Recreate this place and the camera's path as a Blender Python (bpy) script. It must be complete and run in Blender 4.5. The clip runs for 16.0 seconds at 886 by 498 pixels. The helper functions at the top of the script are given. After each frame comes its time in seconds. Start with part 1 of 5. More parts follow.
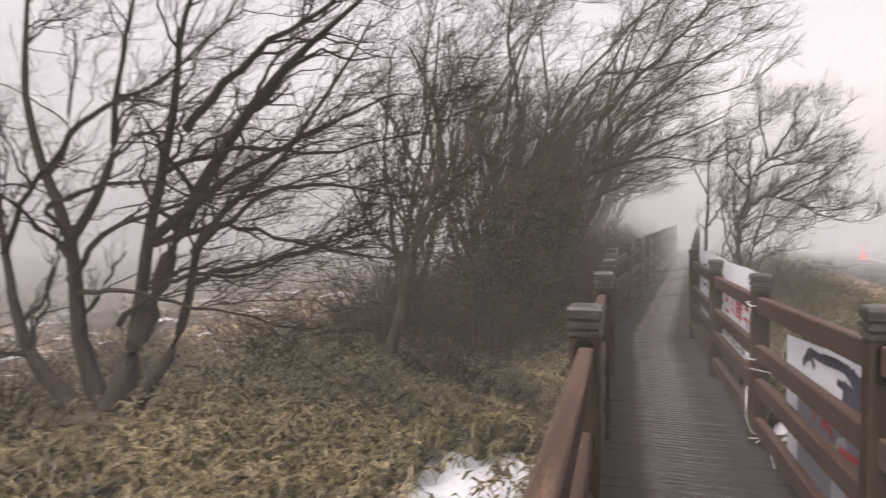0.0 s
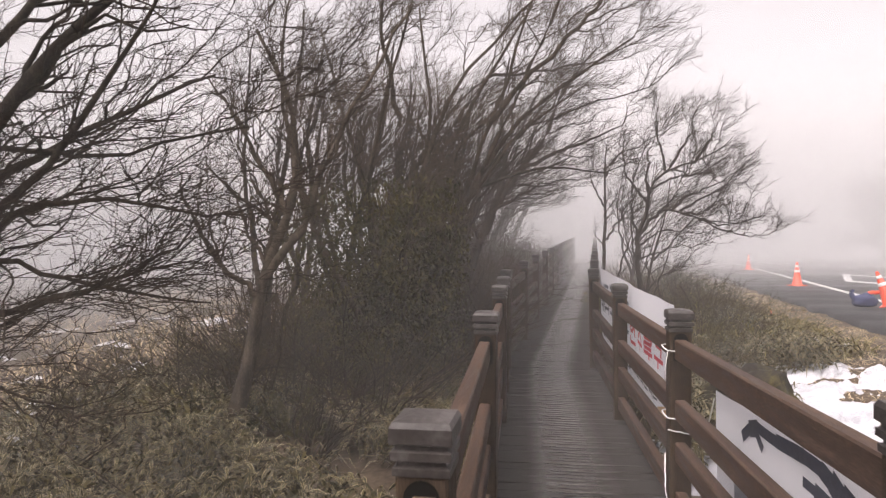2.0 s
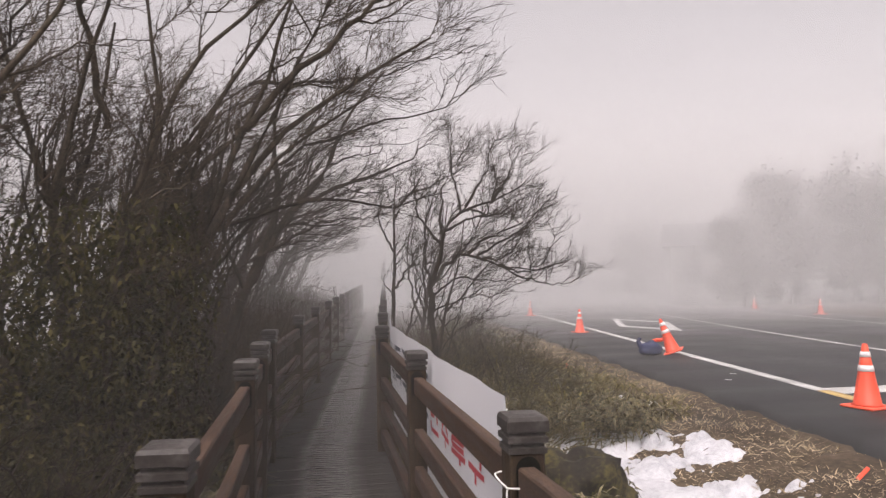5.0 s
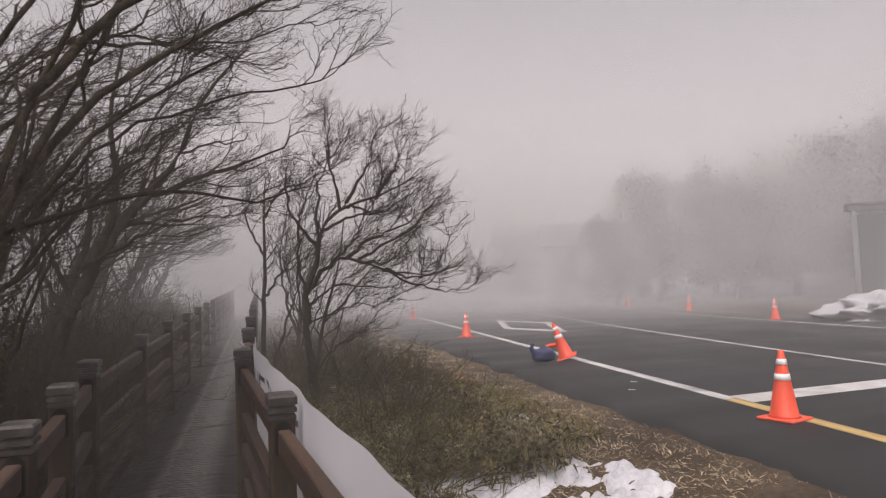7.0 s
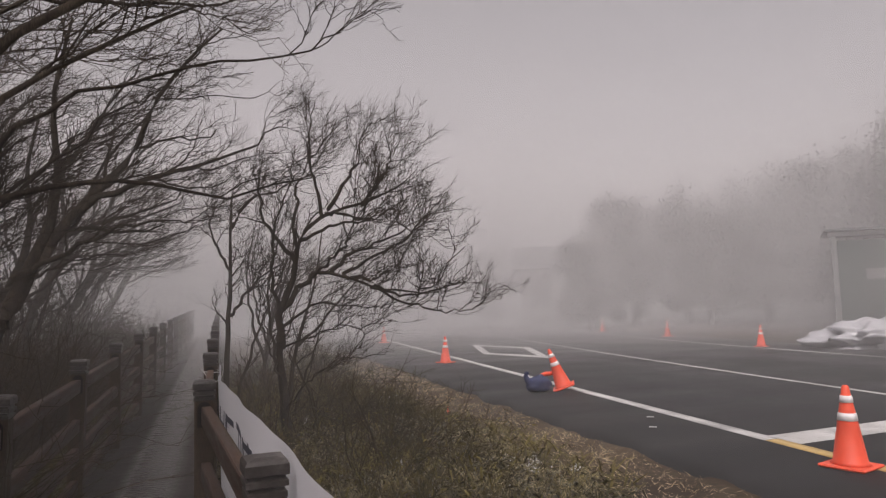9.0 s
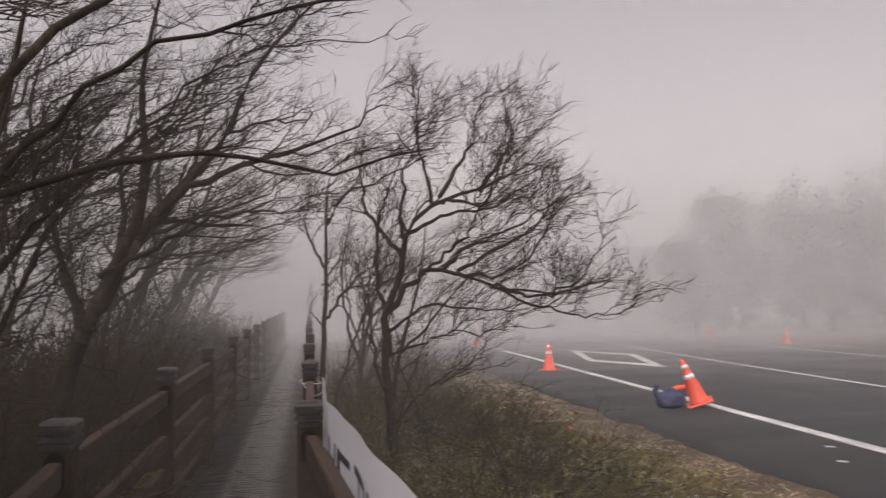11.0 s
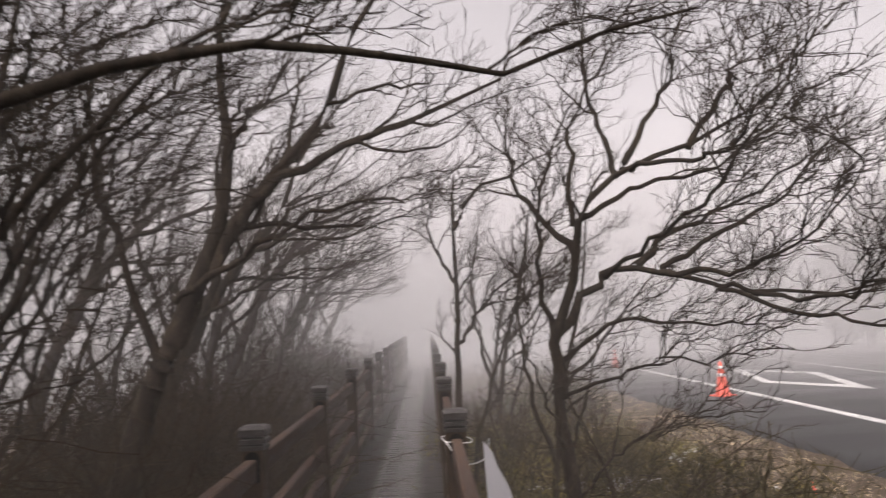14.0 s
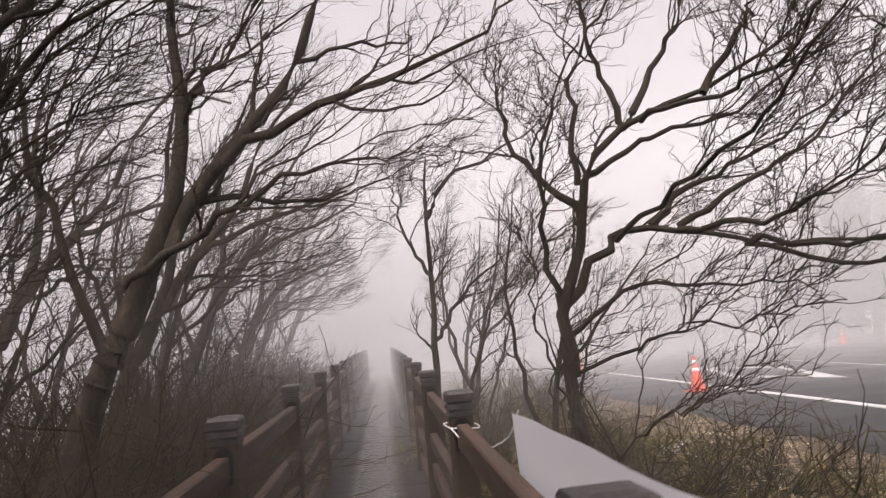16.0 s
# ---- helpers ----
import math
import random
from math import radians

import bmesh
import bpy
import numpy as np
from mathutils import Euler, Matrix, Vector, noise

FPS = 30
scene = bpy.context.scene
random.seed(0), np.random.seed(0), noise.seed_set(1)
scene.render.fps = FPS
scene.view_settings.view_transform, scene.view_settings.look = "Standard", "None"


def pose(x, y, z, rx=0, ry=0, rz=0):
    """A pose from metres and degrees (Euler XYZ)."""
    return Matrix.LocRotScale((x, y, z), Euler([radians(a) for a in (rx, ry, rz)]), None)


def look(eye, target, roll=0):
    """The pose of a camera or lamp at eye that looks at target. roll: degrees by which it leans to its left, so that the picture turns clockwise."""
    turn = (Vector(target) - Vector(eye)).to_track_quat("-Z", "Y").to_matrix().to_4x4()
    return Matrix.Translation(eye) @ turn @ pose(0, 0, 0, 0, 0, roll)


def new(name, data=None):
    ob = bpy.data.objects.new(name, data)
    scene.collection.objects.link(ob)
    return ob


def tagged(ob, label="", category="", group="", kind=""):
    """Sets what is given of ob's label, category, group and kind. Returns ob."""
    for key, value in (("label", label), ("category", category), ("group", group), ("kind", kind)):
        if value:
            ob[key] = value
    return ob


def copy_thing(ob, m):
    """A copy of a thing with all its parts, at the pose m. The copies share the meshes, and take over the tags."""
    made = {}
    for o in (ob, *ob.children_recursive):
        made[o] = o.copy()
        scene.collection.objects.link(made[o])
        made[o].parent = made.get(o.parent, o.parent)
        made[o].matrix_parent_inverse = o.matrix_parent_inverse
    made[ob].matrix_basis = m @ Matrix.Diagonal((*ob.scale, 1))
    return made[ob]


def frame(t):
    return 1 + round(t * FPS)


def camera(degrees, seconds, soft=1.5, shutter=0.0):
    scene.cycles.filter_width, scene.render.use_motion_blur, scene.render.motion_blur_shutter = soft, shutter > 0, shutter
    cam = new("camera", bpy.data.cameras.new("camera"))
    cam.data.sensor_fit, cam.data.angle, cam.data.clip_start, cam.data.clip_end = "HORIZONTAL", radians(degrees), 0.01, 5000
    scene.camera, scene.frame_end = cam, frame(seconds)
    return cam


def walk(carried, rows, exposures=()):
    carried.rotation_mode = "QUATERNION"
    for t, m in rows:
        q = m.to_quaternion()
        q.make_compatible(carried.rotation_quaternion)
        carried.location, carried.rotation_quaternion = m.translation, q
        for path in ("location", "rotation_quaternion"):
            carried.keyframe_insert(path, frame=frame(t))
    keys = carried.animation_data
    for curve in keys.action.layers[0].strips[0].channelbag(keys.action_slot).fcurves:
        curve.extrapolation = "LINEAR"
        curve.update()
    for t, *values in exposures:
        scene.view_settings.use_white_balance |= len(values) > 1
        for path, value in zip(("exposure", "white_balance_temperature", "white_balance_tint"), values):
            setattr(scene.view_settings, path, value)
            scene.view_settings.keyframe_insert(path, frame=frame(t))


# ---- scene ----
cam = camera(67.3, 16.0, soft=1.2, shutter=0.35)
PATH = [
    (0, (0.048, -0.216, 1.422), (-0.52, 1.701, 1.367), 0.3),
    (0.5, (0.078, 0.123, 1.443), (-0.278, 2.09, 1.386), 1.2),
    (1, (0.108, 0.408, 1.45), (-0.209, 2.381, 1.367), -0.0),
    (1.5, (0.133, 0.651, 1.482), (-0.184, 2.623, 1.383), -0.3),
    (2, (0.093, 0.892, 1.501), (-0.196, 2.871, 1.485), -0.4),
    (2.5, (0.064, 1.156, 1.511), (-0.17, 3.142, 1.499), -0.2),
    (3, (0.053, 1.438, 1.509), (-0.145, 3.428, 1.489), 0.3),
    (3.5, (0.078, 1.755, 1.51), (0.013, 3.754, 1.505), 1.4),
    (4, (0.113, 1.982, 1.534), (0.244, 3.977, 1.589), -0.0),
    (4.5, (0.156, 2.197, 1.538), (0.38, 4.184, 1.6), -0.8),
    (5, (0.219, 2.438, 1.533), (0.555, 4.406, 1.652), -0.8),
    (5.2, (0.245, 2.51, 1.522), (0.609, 4.472, 1.651), -1.0),
    (7.3, (0.413, 3.511, 1.612), (1.13, 5.374, 1.732), -1.9),
    (7.5, (0.419, 3.585, 1.613), (1.149, 5.441, 1.753), -2.0),
    (8, (0.408, 3.813, 1.609), (1.167, 5.657, 1.762), -1.8),
    (10.3, (0.459, 4.877, 1.563), (1.244, 6.704, 1.774), -1.0),
    (10.5, (0.457, 4.943, 1.576), (1.225, 6.779, 1.778), -0.6),
    (11, (0.424, 5.284, 1.598), (0.972, 7.198, 1.79), -0.8),
    (11.5, (0.373, 5.577, 1.615), (0.733, 7.536, 1.797), -2.2),
    (12, (0.371, 5.901, 1.635), (0.568, 7.873, 1.903), -2.2),
    (12.5, (0.347, 6.207, 1.626), (0.417, 8.185, 1.915), -1.5),
    (13, (0.349, 6.497, 1.612), (0.349, 8.471, 1.934), -1.9),
    (13.5, (0.355, 6.682, 1.622), (0.348, 8.663, 1.9), -2.7),
    (14, (0.445, 6.914, 1.619), (0.66, 8.885, 1.883), -2.9),
    (14.5, (0.516, 7.152, 1.649), (0.966, 9.085, 1.895), -2.2),
    (15, (0.507, 7.262, 1.618), (0.978, 9.189, 1.873), -2.2),
    (15.5, (0.41, 7.317, 1.58), (0.804, 9.259, 1.853), -3.8),
    (16, (0.287, 7.402, 1.432), (0.643, 9.346, 1.736), -5.1),
]
walk(cam, [(t, look(eye, target, roll)) for t, eye, target, roll in PATH],
     [(t, 1.12 + e, 6870, 21) for t, e in ((0, 0.2), (2.5, 0.22), (3.5, 0.12), (5.0, -0.2), (8.0, -0.68), (10.4, -0.86), (11.0, -0.54), (12.5, -0.17), (14.5, 0.0), (15.5, 0.06), (16.0, 0.18))])

# ---- daylight in fog ----
world = bpy.data.worlds.new("overcast_sky")
scene.world = world
world.use_nodes = True
wn, wl = world.node_tree.nodes, world.node_tree.links
sky = wn.new("ShaderNodeTexSky")
sky.sky_type, sky.sun_disc = "NISHITA", False
sky.sun_elevation, sky.sun_rotation = radians(60), radians(211)
sky.air_density, sky.dust_density, sky.ozone_density = 1.0, 6.0, 1.0
grey = wn.new("ShaderNodeHueSaturation")
grey.inputs["Saturation"].default_value = 0.12
wl.new(sky.outputs[0], grey.inputs["Color"])
wl.new(grey.outputs[0], wn["Background"].inputs[0])
wn["Background"].inputs[1].default_value = 0.12

sun = new("sun", bpy.data.lights.new("sun", "SUN"))
sun.data.energy, sun.data.angle, sun.data.color = 1.3, radians(40), (1.0, 0.97, 0.95)
sun.matrix_world = look((-9, -15, 30), (0, 0, 0))


# ---- materials ----
def material(name, tones, scale=6.0, rough=0.8, bump=0.2, fine=60.0, vary=0.0, per="object", stretch=(1, 1, 1), spec=0.4, stain=None):
    """Tones blended by a coarse and a fine noise; vary: spread of brightness from piece to piece."""
    m = bpy.data.materials.new(name)
    m.use_nodes = True
    n, l = m.node_tree.nodes, m.node_tree.links
    p = n["Principled BSDF"]
    co = n.new("ShaderNodeTexCoord")
    mp = n.new("ShaderNodeMapping")
    mp.inputs["Scale"].default_value = stretch
    l.new(co.outputs["Object"], mp.inputs[0])
    a, b = n.new("ShaderNodeTexNoise"), n.new("ShaderNodeTexNoise")
    a.inputs["Scale"].default_value, a.inputs["Detail"].default_value = scale, 5
    b.inputs["Scale"].default_value, b.inputs["Detail"].default_value = fine, 4
    l.new(mp.outputs[0], a.inputs["Vector"])
    l.new(mp.outputs[0], b.inputs["Vector"])
    mix = n.new("ShaderNodeMath")
    mix.operation = "MULTIPLY_ADD"
    mix.inputs[1].default_value = 0.45
    l.new(b.outputs[0], mix.inputs[0])
    half = n.new("ShaderNodeMath")
    half.operation = "MULTIPLY"
    half.inputs[1].default_value = 0.55
    l.new(a.outputs[0], half.inputs[0])
    l.new(half.outputs[0], mix.inputs[2])
    ramp = n.new("ShaderNodeValToRGB")
    el = ramp.color_ramp.elements
    while len(el) < len(tones):
        el.new(0.5)
    for i, c in enumerate(tones):
        el[i].position = 0.33 + 0.34 * i / max(1, len(tones) - 1)
        el[i].color = (*c, 1)
    l.new(mix.outputs[0], ramp.inputs[0])
    out = ramp.outputs[0]
    if vary:
        hsv = n.new("ShaderNodeHueSaturation")
        rnd = n.new("ShaderNodeObjectInfo") if per == "object" else n.new("ShaderNodeNewGeometry")
        sock = rnd.outputs["Random"] if per == "object" else rnd.outputs["Random Per Island"]
        mr = n.new("ShaderNodeMapRange")
        mr.inputs[3].default_value, mr.inputs[4].default_value = 1 - vary, 1 + vary
        l.new(sock, mr.inputs[0])
        l.new(mr.outputs[0], hsv.inputs["Value"])
        l.new(out, hsv.inputs["Color"])
        out = hsv.outputs[0]
    l.new(out, p.inputs["Base Color"])
    rr = n.new("ShaderNodeMapRange")
    rr.inputs[1].default_value, rr.inputs[2].default_value = 0.3, 0.7
    rr.inputs[3].default_value, rr.inputs[4].default_value = max(0.05, rough - 0.15), min(1, rough + 0.12)
    l.new(a.outputs[0], rr.inputs[0])
    l.new(rr.outputs[0], p.inputs["Roughness"])
    p.inputs["Specular IOR Level"].default_value = spec
    if bump:
        bp = n.new("ShaderNodeBump")
        bp.inputs["Strength"].default_value, bp.inputs["Distance"].default_value = bump, 0.01
        l.new(mix.outputs[0], bp.inputs["Height"])
        l.new(bp.outputs[0], p.inputs["Normal"])
    return m


M_POST = material("stained_post_wood", [(0.0153, 0.00935, 0.0051), (0.0323, 0.02125, 0.0119), (0.0544, 0.03655, 0.0221)], 5, 0.7, 0.35, 45, 0.15, stretch=(6, 6, 0.8), spec=0.15)
M_RAIL = material("stained_rail_wood", [(0.0210, 0.0118, 0.0076), (0.0410, 0.0255, 0.0172), (0.0860, 0.0550, 0.0390)], 5, 0.65, 0.3, 45, 0.18, stretch=(6, 0.8, 6), spec=0.18)
M_CAP = material("weathered_cap_wood", [(0.0119, 0.009775, 0.0085), (0.0272, 0.02295, 0.0204), (0.07225, 0.06545, 0.06205)], 8, 0.5, 0.3, 60, 0.15, spec=0.3)
M_PLANK = material("wet_deck_wood", [(0.008, 0.006, 0.0045), (0.018, 0.0145, 0.011), (0.038, 0.032, 0.026)], 4, 0.3, 0.4, 40, 0.3, stretch=(0.8, 8, 6), spec=0.5)


def paler_middle(m, half, edge_tone):
    """Planks paler and glossier along the middle, darker and duller towards both rails."""
    n, l = m.node_tree.nodes, m.node_tree.links
    p = n["Principled BSDF"]
    old, rough = p.inputs["Base Color"].links[0].from_socket, p.inputs["Roughness"].links[0].from_socket
    sep, mag, add, edge = n.new("ShaderNodeSeparateXYZ"), n.new("ShaderNodeMath"), n.new("ShaderNodeMath"), n.new("ShaderNodeMapRange")
    blot = n.new("ShaderNodeTexNoise")
    blot.inputs["Scale"].default_value = 9
    co = n.new("ShaderNodeTexCoord")
    l.new(co.outputs["Object"], sep.inputs[0])
    l.new(co.outputs["Object"], blot.inputs["Vector"])
    mag.operation, add.operation = "ABSOLUTE", "MULTIPLY_ADD"
    add.inputs[1].default_value = 0.12
    l.new(sep.outputs["X"], mag.inputs[0])
    l.new(blot.outputs[0], add.inputs[0])
    l.new(mag.outputs[0], add.inputs[2])
    edge.interpolation_type = "SMOOTHSTEP"
    edge.inputs[1].default_value, edge.inputs[2].default_value = half, half + 0.16
    l.new(add.outputs[0], edge.inputs[0])
    mix, gloss = n.new("ShaderNodeMix"), n.new("ShaderNodeMapRange")
    mix.data_type = "RGBA"
    l.new(edge.outputs[0], mix.inputs["Factor"])
    l.new(old, mix.inputs[6])
    mix.inputs[7].default_value = (*edge_tone, 1)
    l.new(mix.outputs[2], p.inputs["Base Color"])
    gloss.inputs[4].default_value = 0.85
    l.new(edge.outputs[0], gloss.inputs[0])
    l.new(rough, gloss.inputs[3])
    l.new(gloss.outputs[0], p.inputs["Roughness"])


paler_middle(M_PLANK, 0.2, (0.010, 0.0072, 0.0045))
M_BEAM = material("dark_beam_wood", [(0.03, 0.022, 0.017), (0.06, 0.045, 0.035)], 5, 0.8, 0.3)
# Near-black colour stands in for the shade inside the rail recess.
M_RECESS_SHADE = material("black_rail_socket", [(0.002, 0.0016, 0.0012), (0.006, 0.005, 0.004)], 8, 0.9, 0.2, spec=0.1)
M_BARK = material("dark_bark", [(0.0095, 0.0070, 0.0046), (0.0230, 0.0172, 0.0115), (0.0560, 0.0450, 0.0320)], 7, 0.9, 0.7, 50, 0.1, stretch=(3, 3, 0.8), spec=0.12)
M_TWIG = material("twig_bark", [(0.0150, 0.0102, 0.0062), (0.0370, 0.0260, 0.0165)], 5, 0.85, 0.0, 30, 0.3, "island", spec=0.1)
M_PALE_BARK = material("grey_brown_bark", [(0.020, 0.0150, 0.0100), (0.050, 0.0395, 0.0275), (0.105, 0.0850, 0.0620)], 7, 0.9, 0.6, 50, 0.1, stretch=(3, 3, 0.8), spec=0.12)
M_PALE_TWIG = material("grey_brown_twig", [(0.034, 0.0250, 0.0160), (0.080, 0.0610, 0.0410)], 5, 0.85, 0.0, 30, 0.3, "island", spec=0.1)
M_TWIG2 = material("red_brown_twig", [(0.0180, 0.0118, 0.0058), (0.0440, 0.0300, 0.0145)], 5, 0.85, 0.0, 30, 0.3, "island", spec=0.12)
M_SASA = material("bamboo_grass_leaf", [(0.0118, 0.0104, 0.0023), (0.0345, 0.0288, 0.0070), (0.0720, 0.0580, 0.0175)], 2.2, 0.55, 0.0, 14, 0.45, "island", spec=0.2)
M_EDGE = material("withered_leaf_margin", [(0.13, 0.105, 0.05), (0.34, 0.285, 0.17), (0.66, 0.59, 0.44)], 2.2, 0.6, 0.0, 14, spec=0.2)
M_IVY = material("dull_evergreen_leaf", [(0.01536, 0.01488, 0.00384), (0.04128, 0.03744, 0.01008), (0.07872, 0.06528, 0.02208)], 3, 0.6, 0.0, 20, 0.4, "island", spec=0.1)
M_PINE = material("far_evergreen", [(0.008, 0.014, 0.010), (0.018, 0.027, 0.018)], 1.5, 0.8, 0.0, 8, 0.3, "island", spec=0.05)
M_DRY = material("dry_grass_blade", [(0.13, 0.098, 0.06), (0.31, 0.245, 0.155), (0.50, 0.41, 0.28)], 2.0, 0.85, 0.0, 15, 0.35, "island", spec=0.15)
M_OLIVE = material("olive_dead_grass", [(0.0300, 0.0262, 0.0068), (0.0820, 0.0700, 0.0190), (0.1900, 0.1580, 0.0580)], 2.5, 0.8, 0.0, 15, 0.4, "island", spec=0.15)
M_BRUSH = material("olive_brown_twig", [(0.0180, 0.0145, 0.0055), (0.0460, 0.0380, 0.0145), (0.0880, 0.0730, 0.0300)], 5, 0.85, 0.0, 30, 0.4, "island", spec=0.12)
M_GROUND = material("damp_soil_and_litter", [(0.018, 0.013, 0.009), (0.045, 0.033, 0.021), (0.09, 0.068, 0.045)], 1.1, 0.95, 0.9, 24, spec=0.1)
M_SNOW = material("old_snow", [(0.25, 0.255, 0.27), (0.39, 0.395, 0.415), (0.49, 0.495, 0.51)], 4, 0.6, 0.9, 30)
M_ROAD = material("wet_asphalt", [(0.006912, 0.0072, 0.007776), (0.0121, 0.0121, 0.01267), (0.02074, 0.02045, 0.02045)], 0.5, 0.55, 0.5, 110, spec=0.35)
M_WHITE = material("worn_white_road_paint", [(0.17, 0.17, 0.165), (0.40, 0.40, 0.39), (0.52, 0.52, 0.51)], 3, 0.6, 0.2, 70)
M_YELLOW = material("worn_yellow_road_paint", [(0.30, 0.20, 0.07), (0.46, 0.32, 0.12)], 3, 0.6, 0.2, 70)
M_CONE = material("orange_cone_rubber", [(0.60, 0.06, 0.025), (0.75, 0.09, 0.04)], 5, 0.5, 0.1, 40, 0.08)
M_REFLECT = material("reflective_band", [(0.55, 0.53, 0.52), (0.75, 0.74, 0.74)], 6, 0.4, 0.0)
M_BLUE = material("dark_blue_cloth", [(0.012, 0.017, 0.05), (0.022, 0.032, 0.085)], 6, 0.85, 0.4)
M_BANNER = material("banner_fabric", [(0.62, 0.62, 0.65), (0.72, 0.72, 0.74), (0.78, 0.78, 0.8)], 2.5, 0.6, 0.25, 90)
bn, bl = M_BANNER.node_tree.nodes, M_BANNER.node_tree.links
backlit = bn.new("ShaderNodeBsdfTranslucent")
backlit.inputs[0].default_value = (0.75, 0.75, 0.78, 1)
both = bn.new("ShaderNodeMixShader")
both.inputs[0].default_value = 0.4
bl.new(bn["Principled BSDF"].outputs[0], both.inputs[1])
bl.new(backlit.outputs[0], both.inputs[2])
bl.new(both.outputs[0], bn["Material Output"].inputs["Surface"])
M_RED = material("red_print", [(0.52, 0.05, 0.07), (0.64, 0.09, 0.11)], 5, 0.6, 0.0)
M_INK = material("dark_print", [(0.03, 0.032, 0.05), (0.07, 0.075, 0.10)], 5, 0.6, 0.0)
M_SLATE = material("blue_grey_print", [(0.20, 0.21, 0.24), (0.32, 0.33, 0.37)], 3, 0.6, 0.0)
M_AQUA = material("blue_print", [(0.04, 0.20, 0.36), (0.09, 0.32, 0.48)], 4, 0.6, 0.0)
M_TAN = material("tan_print", [(0.45, 0.27, 0.12), (0.55, 0.36, 0.18)], 4, 0.6, 0.0)
M_ROPE = material("white_cord", [(0.55, 0.54, 0.52), (0.74, 0.73, 0.71)], 20, 0.8, 0.3)
M_ROCK = material("mossy_basalt", [(0.006, 0.005, 0.004), (0.019, 0.016, 0.010), (0.075, 0.064, 0.02)], 5, 0.9, 1.0, 35, spec=0.15)
M_GREEN = material("green_metal_panel", [(0.012, 0.034, 0.027), (0.020, 0.050, 0.038)], 1.5, 0.5, 0.1)
M_PALE = material("pale_painted_metal", [(0.16, 0.17, 0.165), (0.25, 0.26, 0.25)], 3, 0.5, 0.1)
M_WALL = material("grey_plaster", [(0.22, 0.22, 0.21), (0.32, 0.32, 0.31)], 0.7, 0.85, 0.2)
M_ROOF = material("dark_roof_sheet", [(0.05, 0.055, 0.06), (0.09, 0.095, 0.10)], 1, 0.6, 0.2)
M_GLASS = material("dark_window_glass", [(0.02, 0.022, 0.025), (0.03, 0.033, 0.036)], 1, 0.12, 0.0)


def fog_material(name, density):
    m = bpy.data.materials.new(name)
    m.use_nodes = True
    n, l = m.node_tree.nodes, m.node_tree.links
    n.remove(n["Principled BSDF"])
    v = n.new("ShaderNodeVolumeScatter")
    v.inputs["Color"].default_value = (0.987, 0.978, 0.972, 1)
    v.inputs["Density"].default_value = density
    v.inputs["Anisotropy"].default_value = -0.3
    l.new(v.outputs[0], n["Material Output"].inputs["Volume"])
    return m


M_MIST = fog_material("thin_mist", 0.0068)
M_FOG = fog_material("dense_fog", 0.015)
M_FAR_FOG = fog_material("far_fog", 0.023)


# ---- building helpers ----
def mesh_from(name, verts, faces, mat, smooth=False):
    """A mesh from an (n, 3) array and an (m, k) array of faces, all with k corners."""
    verts, faces = np.asarray(verts, np.float32), np.asarray(faces, np.int32)
    me = bpy.data.meshes.new(name)
    k = faces.shape[1]
    me.vertices.add(len(verts))
    me.vertices.foreach_set("co", verts.ravel())
    me.loops.add(faces.size)
    me.loops.foreach_set("vertex_index", faces.ravel())
    me.polygons.add(len(faces))
    me.polygons.foreach_set("loop_start", np.arange(0, faces.size, k, dtype=np.int32))
    if smooth:
        me.polygons.foreach_set("use_smooth", np.ones(len(faces), bool))
    me.update(calc_edges=True)
    me.materials.append(mat)
    return me


def part(name, bm, mat, parent=None, label="", smooth=False):
    """Links a bmesh, or a finished mesh, as one object under its thing."""
    if isinstance(bm, bpy.types.Mesh):
        me = bm
    else:
        bmesh.ops.recalc_face_normals(bm, faces=bm.faces)
        me = bpy.data.meshes.new(name)
        bm.to_mesh(me)
        bm.free()
        me.materials.append(mat)
        if smooth:
            for f in me.polygons:
                f.use_smooth = True
    ob = new(name, me)
    if parent is not None:
        ob.parent = parent
    if label:
        ob["label"] = label
    return ob


def box(x0, y0, z0, x1, y1, z1, bevel=0.0, bm=None):
    bm = bm or bmesh.new()
    vs = bmesh.ops.create_cube(bm, size=1.0)["verts"]
    for v in vs:
        v.co = Vector(((x0 + x1) / 2 + v.co.x * (x1 - x0), (y0 + y1) / 2 + v.co.y * (y1 - y0), (z0 + z1) / 2 + v.co.z * (z1 - z0)))
    if bevel:
        es = list({e for v in vs for e in v.link_edges})
        bmesh.ops.bevel(bm, geom=es, offset=bevel, segments=1, affect="EDGES")
    return bm


def lathe(profile, sides, square=False, bm=None):
    """A closed body from (half width, height) pairs, round or four-sided."""
    bm = bm or bmesh.new()
    rings = []
    n = 4 if square else sides
    for r, z in profile:
        ring = []
        for i in range(n):
            a = 2 * math.pi * (i + 0.5) / n if square else 2 * math.pi * i / n
            q = r * math.sqrt(2) if square else r
            ring.append(bm.verts.new((q * math.cos(a), q * math.sin(a), z)))
        rings.append(ring)
    for a, b in zip(rings, rings[1:]):
        for i in range(n):
            bm.faces.new((a[i], a[(i + 1) % n], b[(i + 1) % n], b[i]))
    bm.faces.new(rings[-1])
    bm.faces.new(rings[0][::-1])
    return bm


